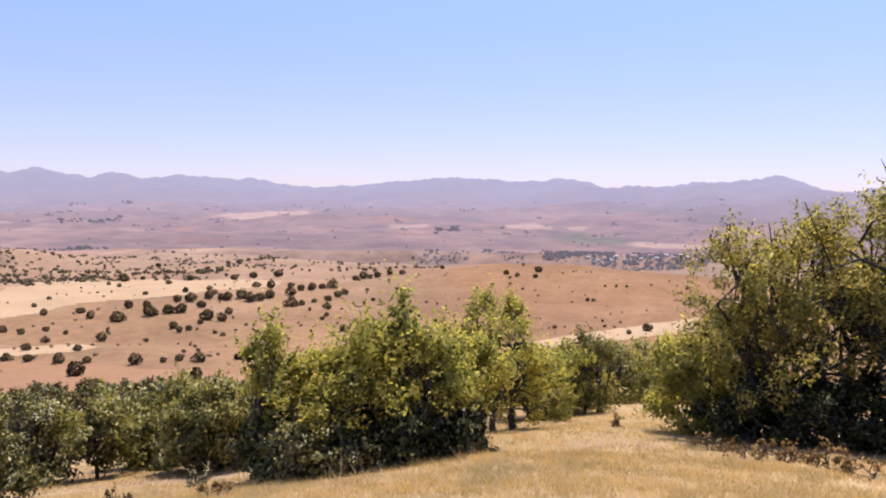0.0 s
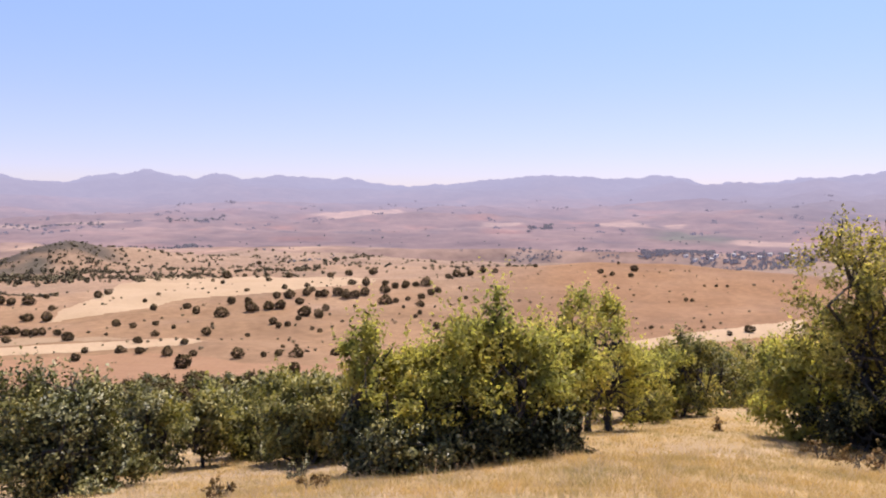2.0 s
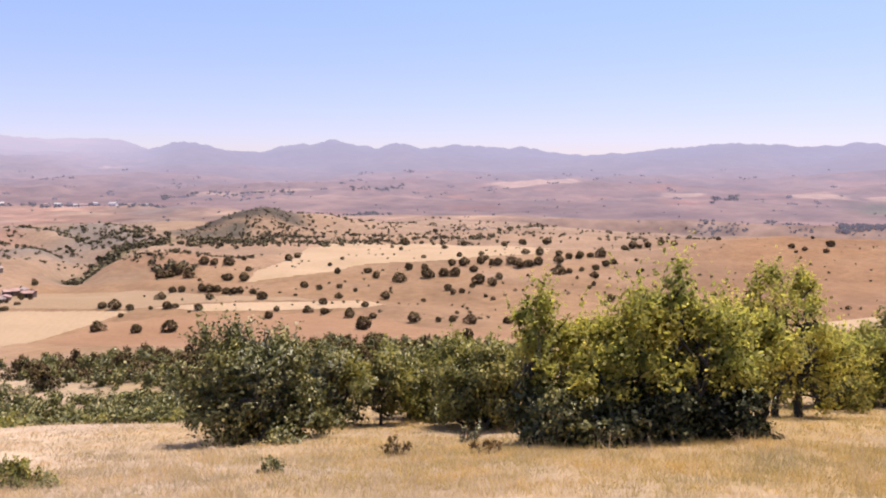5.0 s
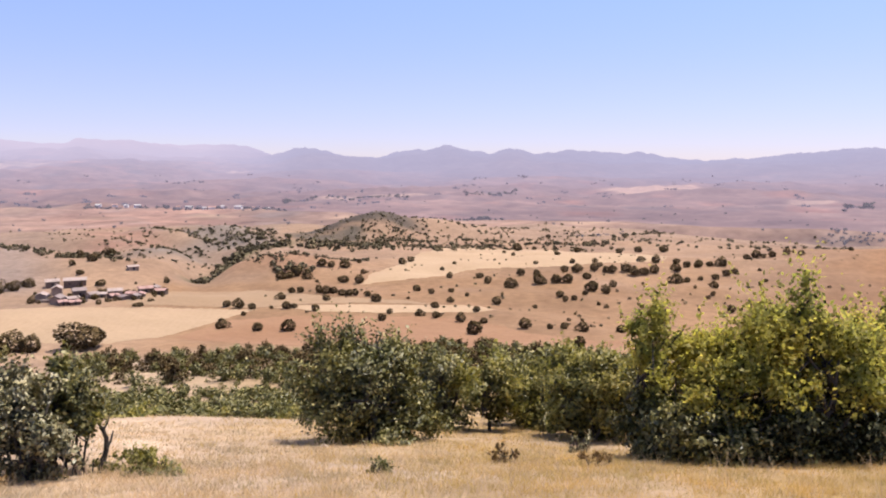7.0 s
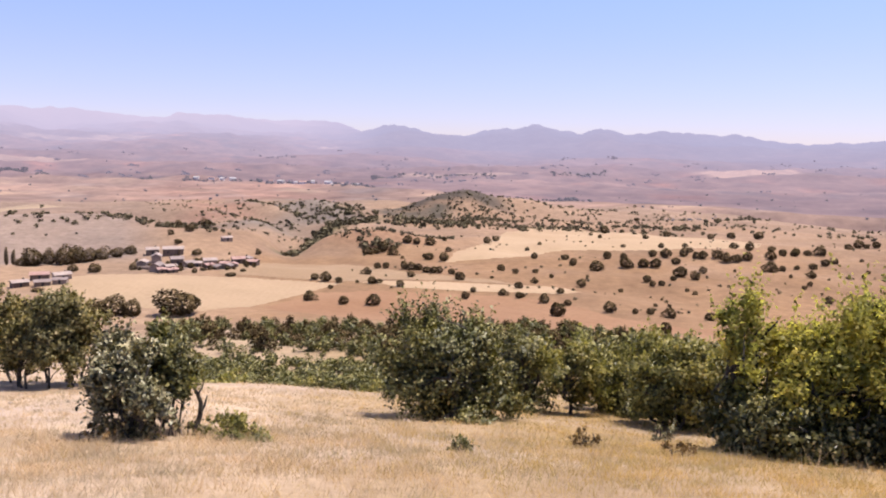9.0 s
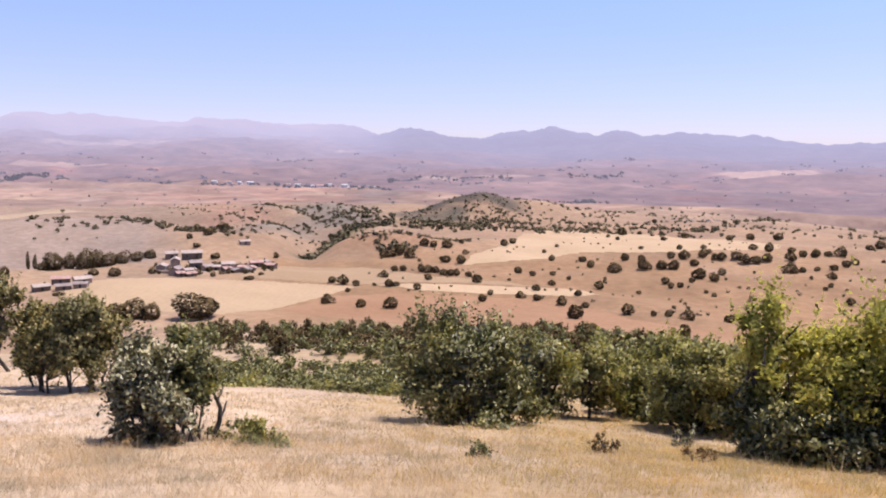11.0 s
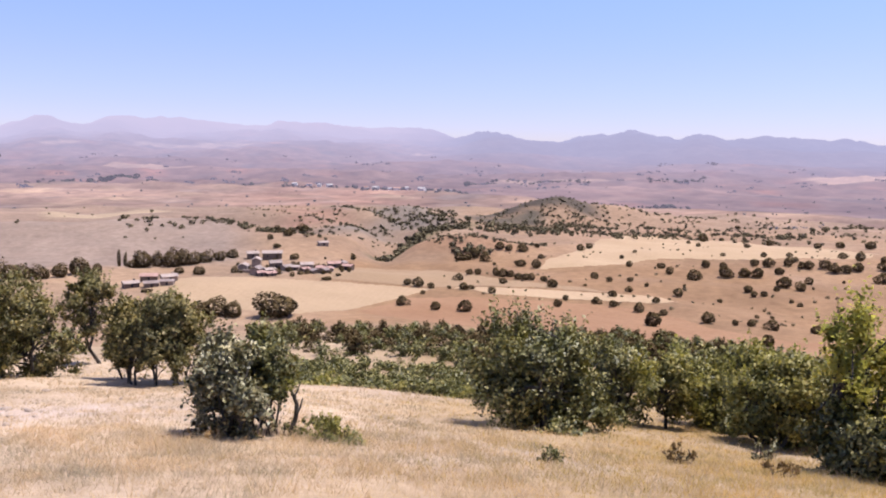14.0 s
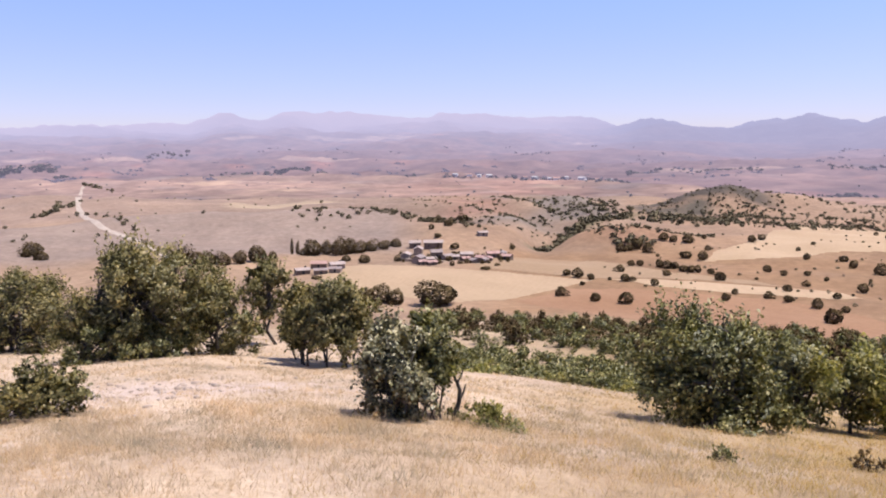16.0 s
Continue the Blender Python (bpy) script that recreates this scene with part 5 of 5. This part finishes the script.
for k, (az, r, w, h, turn, kind) in enumerate(HOUSES):
    wall, roof, label = LOOKS[kind]
    house(label, az, r, w, h, wall, roof, -az + turn, 90 + k, k % 3 == 0)

# sheds, yard walls and small growth between the houses
for k in range(7):
    az = rs.uniform(-54.4, -46.4)
    house("low brown shed with a dusty roof in the village", az, rs.uniform(398, 436), rs.uniform(3, 5), rs.uniform(1.8, 2.5), (GREY_WALL, PLASTER)[k % 2], (TILE_ROOF, GREY_ROOF)[k % 2], rs.uniform(0, 180), 200 + k, False)
for k in range(9):
    root = tagged(new("yard_wall"), "low rough stone wall round a village yard", "wall", "yard walls")
    n = rs.uniform(4, 9)
    part("masonry", box(-n, n, -0.25, 0.25, -0.6, 1.1), PLASTER, root)
    part("coping", box(-n - 0.05, n + 0.05, -0.32, 0.32, 1.1, 1.22), ROAD_DUST, root)
    stand(root, rs.uniform(-54.2, -46.5), rs.uniform(392, 436), rs.uniform(0, 180), 1.0, 0.0)
for k in range(30):
    stand_copy(GROVE[k % 3], rs.uniform(-54.6, -45.8), rs.uniform(394, 452), rs.uniform(0, 360), rs.uniform(1.2, 3.4))
poplar = stand_copy(GROVE[1], -51.85, 436, 40)
poplar.scale = (1.5, 1.5, 8.0)
tagged(poplar, "tall dark poplar between village houses", "tree")

FAR_HAMLET = [(az, 0.985 * float(brow_r(az)) + 18 * math.sin(7 * k), 9 + 4 * math.sin(3 * k), 5.5 + math.sin(5 * k)) for k, az in enumerate((-50.6, -49.6, -48.9, -48.2, -45.6, -44.9, -43.9, -43.4, -42.7, -41.6, -40.6, -39.7))]
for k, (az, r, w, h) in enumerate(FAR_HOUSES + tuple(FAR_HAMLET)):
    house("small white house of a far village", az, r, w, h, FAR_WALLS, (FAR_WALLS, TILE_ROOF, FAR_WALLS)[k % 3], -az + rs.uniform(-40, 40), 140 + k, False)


# ---- scrub, dry grass, stones ----
def scatter(name, label, category, mat, spots, leaf, per, seed, height=ground_z):
    """Many small leafy clumps over the land, in one mesh."""
    rs = np.random.RandomState(seed)
    x, y, w, h = np.asarray(spots, float).T
    z = height(x, y)
    n = len(x)
    d = rs.normal(size=(n, per, 3))
    d /= np.linalg.norm(d, axis=2)[..., None]
    q = d * rs.uniform(0.55, 1.0, (n, per, 1)) * np.stack([w / 2, w / 2, h / 2], -1)[:, None]
    q = q + np.stack([x, y, z + h * 0.45], -1)[:, None]
    v, f, nrm = leaf_mesh(q.reshape(-1, 3), d.reshape(-1, 3), 1.0, rs, 0.8, 0.2, 0.15)
    c = np.repeat(q.reshape(-1, 3), 4, axis=0)
    v = c + (v - c) * np.repeat(np.repeat(w * leaf, per), 4)[:, None]
    return tagged(mesh_object(name, v, f, mat, normals=nrm), label, category, kind="stuff")


def far_spots(count, az, r, w, seed, keep=None):
    rs = np.random.RandomState(seed)
    out = []
    while len(out) < count:
        a, d = rs.uniform(*az), math.exp(rs.uniform(math.log(r[0]), math.log(r[1])))
        x, y = polar(a, d)
        if keep and not keep(a, d, float(swell(x, y, 120, 61)) + 0.5 * float(swell(x, y, 45, 62)), rs):
            continue
        s = rs.uniform(*w)
        out.append((x, y, s, s * rs.uniform(0.6, 0.95)))
    return out


def clump_spots(az, r, d_az, d_r, count, w, seed):
    """Bushes gathered round a place: azimuth and distance, and how far they stray."""
    rs = np.random.RandomState(seed)
    out = []
    for k in range(count):
        x, y = polar(az + d_az * rs.normal(), r + d_r * rs.normal())
        s = rs.uniform(*w)
        out.append((x, y, s * rs.uniform(0.9, 1.5), s * rs.uniform(0.6, 0.9)))
    return out


spots = far_spots(300, (-30, 0), (640, 1000), (1.4, 4.2), 1, lambda a, d, n, rs: n > rs.uniform(-0.6, 0.5))
spots += far_spots(260, (-54, -40), (590, 1000), (1.0, 2.8), 2, lambda a, d, n, rs: n > rs.uniform(-0.3, 0.6))
for k, (az, r, d_az, d_r, count, w) in enumerate((
        (-46.7, 850, 1.0, 26, 44, (1.8, 3.8)), (-43.6, 770, 0.9, 26, 38, (2, 4.2)), (-41.6, 745, 1.1, 22, 50, (2, 4.2)), (-40, 735, 0.9, 20, 36, (2, 4.6)),
        (-41.4, 880, 1.1, 30, 36, (1.8, 4)), (-48.6, 760, 1.2, 30, 30, (1.6, 3.4)), (-45, 690, 0.9, 20, 24, (1.6, 3.4)), (-51.6, 600, 0.6, 40, 24, (1.6, 3.6)), (-50.2, 660, 0.5, 25, 22, (2.2, 4)), (-38.6, 485, 0.7, 4, 9, (3, 5.5)),
        (-37.5, 482, 0.5, 4, 7, (3, 5)), (-35.6, 690, 1.4, 16, 60, (2.5, 5)), (-33.4, 690, 1.4, 22, 70, (2.2, 4.6)), (-31, 720, 1.0, 30, 45, (2, 4)),
        (-28.6, 800, 1.6, 50, 45, (2, 4)), (-47.5, 660, 1.2, 30, 18, (1.5, 3)))):
    spots += clump_spots(az, r, d_az, d_r, count, w, 400 + k)
for k, ((a0, r0), (a1, r1)) in enumerate((((-44.3, 490), (-43.7, 560)), ((-43.7, 560), (-42.2, 620)), ((-42.2, 620), (-40.6, 660)), ((-40.6, 660), (-38.2, 715)))):
    for u in np.linspace(0, 1, 5):
        spots += clump_spots(a0 + (a1 - a0) * u, r0 + (r1 - r0) * u, 0.42, 11, 9, (2.0, 5.2), 430 + 10 * k + int(10 * u))
for u in np.linspace(0, 1, 12):
    spots += clump_spots(-58 + 6 * u, 606 - 30 * u, 0.3, 10, 4, (1.1, 3.2), 480 + int(20 * u))
knoll = far_spots(170, (-38, -30.3), (745, 830), (0.9, 2.0), 3, lambda a, d, n, rs: bump(*polar(a, d), -31.9, 810, 34, 35, 32) + bump(*polar(a, d), -34.8, 775, 50, 34, 35) > rs.uniform(0.3, 0.8))
spots += far_spots(230, (-36.5, -28), (690, 783), (1.6, 3.4), 7, lambda a, d, n, rs: n > rs.uniform(-0.7, 0.5))
spots += far_spots(260, (-31, -15), (640, 960), (1.2, 3.2), 9, lambda a, d, n, rs: n > rs.uniform(-0.7, 0.4))
spots += far_spots(90, (-86, -52), (520, 1000), (1.4, 3.6), 4, lambda a, d, n, rs: n > rs.uniform(-0.4, 0.8))
spots += far_spots(60, (-62, -52), (560, 660), (2.0, 4.5), 5, lambda a, d, n, rs: n > -0.2)
spots += far_spots(300, (-40, 16), (280, 600), (0.7, 1.9), 6, lambda a, d, n, rs: n > rs.uniform(-0.9, 0.4))


def thicket(name, label, mat, count, az, r, size, seed, per=60, leaf=0.2, near=None):
    """Dense bushes, each of several lobes; near: azimuths, and the share of the distance kept there."""
    rs = np.random.RandomState(seed)
    out = []
    for k in range(count):
        a = rs.uniform(*az)
        x, y = polar(a, rs.uniform(*r) * (1 if near is None else float(np.interp(a, *near))))
        s = rs.uniform(*size)
        for j in range(5):
            w = s * rs.uniform(0.45, 0.75)
            out.append((x + rs.normal() * s * 0.26, y + rs.normal() * s * 0.26, w, w * rs.uniform(0.8, 1.35)))
    return scatter(name, label, "bushes", mat, out, leaf, per, seed)


SLANT = ((-54, -49, -38, -31, -16), (1.02, 1.0, 0.87, 0.82, 0.88))
thicket("slope_scrub", "dense olive-green oak scrub below the crest", LEAF_OLIVE, 560, (-54, -24), (92, 132), (1.4, 2.8), 21, 52, near=SLANT)
thicket("slope_scrub", "small scattered bushes on straw grass", LEAF_OLIVE, 60, (-54, -31), (130, 158), (0.8, 1.9), 23, 36, near=SLANT)
thicket("slope_scrub", "dark juniper scrub on the lower slope", LEAF_DARK, 150, (-53, -17), (146, 230), (1.5, 3.4), 22, 40, 0.24, near=SLANT)
thicket("slope_scrub", "green oak scrub filling the lower slope", LEAF_OLIVE, 210, (-42, -14), (118, 226), (1.8, 3.6), 24, 44, 0.22, near=SLANT)
rows = []
rsf = np.random.RandomState(31)
for a0, a1, r0, r1, size, many in FAR_ROWS:
    for k in range(int(many)):
        u = rsf.uniform(0, 1)
        x, y = polar(a0 + (a1 - a0) * u, (r0 + (r1 - r0) * u) * (1 + 0.012 * rsf.normal()))
        s = size * (0.65 if r0 < 1200 else 0.9) * rsf.uniform(0.5, 1.3)
        rows.append((x, y, s * 1.4, s))
rsg = np.random.RandomState(77)
specks = []
for k in range(260):
    a, d = rsg.uniform(-85, 20), math.exp(rsg.uniform(math.log(1500), math.log(3000)))
    for j in range(rsg.randint(1, 6)):
        x, y = polar(a + 0.12 * j + 0.1 * rsg.normal(), d * (1 + 0.004 * rsg.normal()))
        s = rsg.uniform(3.0, 8.0)
        specks.append((x, y, s * 1.4, s * 0.7))
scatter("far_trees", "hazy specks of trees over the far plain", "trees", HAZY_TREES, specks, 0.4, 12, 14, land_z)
for k in range(170):
    x, y = polar(rsg.uniform(-85, 22), math.exp(rsg.uniform(math.log(1000), math.log(1600))))
    s = rsg.uniform(1.5, 4.0)
    rows.append((x, y, s * 1.2, s * 0.8))
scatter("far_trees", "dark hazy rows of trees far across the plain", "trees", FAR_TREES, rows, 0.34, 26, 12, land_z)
for a0, a1, r0, r1, size, many in HEDGES:
    for k in range(int(many)):
        u = rsf.uniform(0, 1)
        x, y = polar(a0 + (a1 - a0) * u, (r0 + (r1 - r0) * u) * (1 + 0.01 * rsf.normal()))
        s = size * rsf.uniform(0.45, 1.25)
        spots.append((x, y, s * 1.15, s * 0.9))
scatter("far_scrub", "dark scrub dotted over far dry hills", "scrub", SCRUB, spots, 0.38, 28, 8, land_z)
scatter("far_scrub", "low dark thicket over a rounded knoll", "scrub", SCRUB, knoll, 0.45, 20, 9, land_z)


def grass(name, label, mat, spots_per_ring, middle, seed, reach=62):
    """Dry grass: thin bent blades in tufts, thinner with distance."""
    rs = np.random.RandomState(seed)
    V, F, base = [], [], 0
    for r0, r1, tufts, blades, wide, high in spots_per_ring:
        az = np.radians(rs.uniform(-180, 180, tufts) if r1 < 9 else rs.uniform(-90, 38, tufts))
        r = np.sqrt(rs.uniform(r0 ** 2, r1 ** 2, tufts))
        x, y = r * np.sin(az), r * np.cos(az)
        thick = 0.6 * swell(x, y, 3.0, 71) + 0.5 * swell(x, y, 1.1, 72) + rs.normal(size=tufts) * 0.5 - 1.1 * bump(x, y, -72, 15.6, 3.6, 2.2, 72)
        far = np.abs((np.degrees(az) - middle + 180) % 360 - 180)
        ok = (thick > -0.75) & (far < reach + 16 * rs.normal(size=tufts))
        x, y, thick = x[ok], y[ok], thick[ok]
        n = len(x)
        px, py = [np.repeat(q, blades) + rs.normal(size=n * blades) * 0.05 for q in (x, y)]
        pz = ground_z(px, py)
        h = np.repeat(high * np.clip(0.8 + 0.35 * thick, 0.35, 1.5), blades) * rs.uniform(0.45, 1.25, n * blades)
        a = rs.uniform(0, 6.283, n * blades)
        lean = h * rs.uniform(0.4, 1.5, n * blades)
        b = a + rs.uniform(-0.6, 0.6, n * blades) + 1.57
        s = wide * rs.uniform(0.6, 1.4, n * blades) / 2
        root = np.stack([px, py, pz - 0.02], -1)
        side = np.stack([np.cos(b) * s, np.sin(b) * s, 0 * s], -1)
        tip = root + np.stack([np.cos(a) * lean, np.sin(a) * lean, h], -1)
        V.append(np.stack([root - side, root + side, tip], 1).reshape(-1, 3))
        F.append(np.arange(len(px) * 3).reshape(-1, 3) + base)
        base += len(px) * 3
    v = np.concatenate(V)
    return tagged(mesh_object(name, v, np.concatenate(F), mat), label, "grass", kind="stuff")


RINGS = ((0.6, 4.5, 9000, 5, 0.006, 0.09), (4.5, 8, 20000, 6, 0.006, 0.12), (8, 13, 32000, 5, 0.009, 0.10), (13, 22, 34000, 4, 0.015, 0.09), (22, 44, 28000, 3, 0.03, 0.10))
grass("dry_grass", "pale dry summer grass on the hillside", STRAW, RINGS, -92, 3, 56)
grass("dry_grass", "ochre dry summer grass on the hillside", STRAW_OCHRE, RINGS, 40, 4, 70)
grass("tall_grass", "thin tall pale wisps of dry grass", STRAW, ((5.6, 8.8, 2600, 7, 0.005, 0.24), (9, 15, 1500, 7, 0.007, 0.26)), -30, 6)


def weed(az, r, high, wide, seed, mat, label):
    return stand(tree("weed", label, "weed", seed, high, wide, 520, mat, 0.0, 4, limbs=0.15, leaf=0.045, clump=0.06, count=22, ragged=0.9), az, r)


weed(-22.6, 12.2, 0.33, 0.36, 101, WEED, "brown dried weed clump in dry grass")
weed(-31.8, 10.4, 0.22, 0.32, 102, LEAF_OLIVE, "thin green weed shoots in dry grass")
weed(-16.2, 11.6, 0.22, 0.5, 103, WEED, "dark dried weed clump at a bush's foot")
weed(-57.6, 11.5, 0.2, 0.7, 107, WEED, "brown dried weeds at a bush's foot")
weed(-17.3, 14.6, 0.36, 0.45, 108, LEAF_GREY, "small pale grey-green shoot at a thicket's edge")
weed(12.6, 18.6, 0.35, 0.2, 104, WEED, "single dry brown stalk in the grass")
weed(21.5, 13.4, 0.35, 0.9, 105, WEED, "brown dry undergrowth below an oak")
weed(19.3, 14.4, 0.3, 0.7, 140, WEED, "brown dry undergrowth below an oak")
weed(23, 13.6, 0.34, 0.8, 141, WEED, "brown dry undergrowth below an oak")
weed(26.3, 13.4, 0.36, 0.9, 142, WEED, "brown dry undergrowth below an oak")
weed(28.5, 13, 0.3, 0.8, 143, WEED, "brown dry undergrowth below an oak")
weed(24.5, 13.6, 0.3, 0.8, 106, WEED, "brown dry undergrowth below an oak")


def stones(count, seed):
    """A patch of pale stones breaking through the grass."""
    rs = np.random.RandomState(seed)
    V, F, base = [], [], 0
    for k in range(count):
        az, r = rs.normal(-73, 3.4), rs.normal(16, 1.6)
        x, y = polar(az, r)
        bm = bmesh.new()
        bmesh.ops.create_icosphere(bm, subdivisions=1, radius=1)
        s = abs(rs.normal()) * 0.035 + 0.02
        sc = np.array((s * rs.uniform(0.8, 1.6), s * rs.uniform(0.8, 1.4), s * rs.uniform(0.3, 0.7)))
        v = np.array([p.co for p in bm.verts]) * sc * rs.uniform(0.75, 1.2, (len(bm.verts), 1)) + np.array((x, y, float(ground_z(x, y)) + 0.01))
        F += [[q.index + base for q in p.verts] for p in bm.faces]
        V.append(v)
        base += len(v)
        bm.free()
    return tagged(mesh_object("stones", np.concatenate(V), F, STONE), "scattered pale stones in dry grass", "stones", kind="stuff")


stones(90, 5)


def boulder(az, r, size, seed):
    """A pale weathered rock lying in the grass."""
    rs = np.random.RandomState(seed)
    bm = bmesh.new()
    bmesh.ops.create_icosphere(bm, subdivisions=3, radius=1)
    cuts = [(Vector(rs.normal(size=3)).normalized(), rs.uniform(0.6, 0.9)) for _ in range(9)]
    for v in bm.verts:
        for n, d in cuts:
            k = v.co.dot(n) - d
            if k > 0:
                v.co -= n * k * 0.9
        v.co = Vector((v.co.x * 1.25, v.co.y * 0.9, v.co.z * 0.7)) * size * (1 + 0.03 * rs.normal())
    me = bpy.data.meshes.new("boulder")
    bm.to_mesh(me)
    bm.free()
    me.materials.append(STONE)
    return stand(tagged(new("boulder", me), "pale limestone boulder half sunk in dry grass", "rock"), az, r, rs.uniform(0, 360), 1.0, 0.045)


boulder(-35.7, 15.0, 0.13, 3)
boulder(-35.1, 15.1, 0.09, 4)
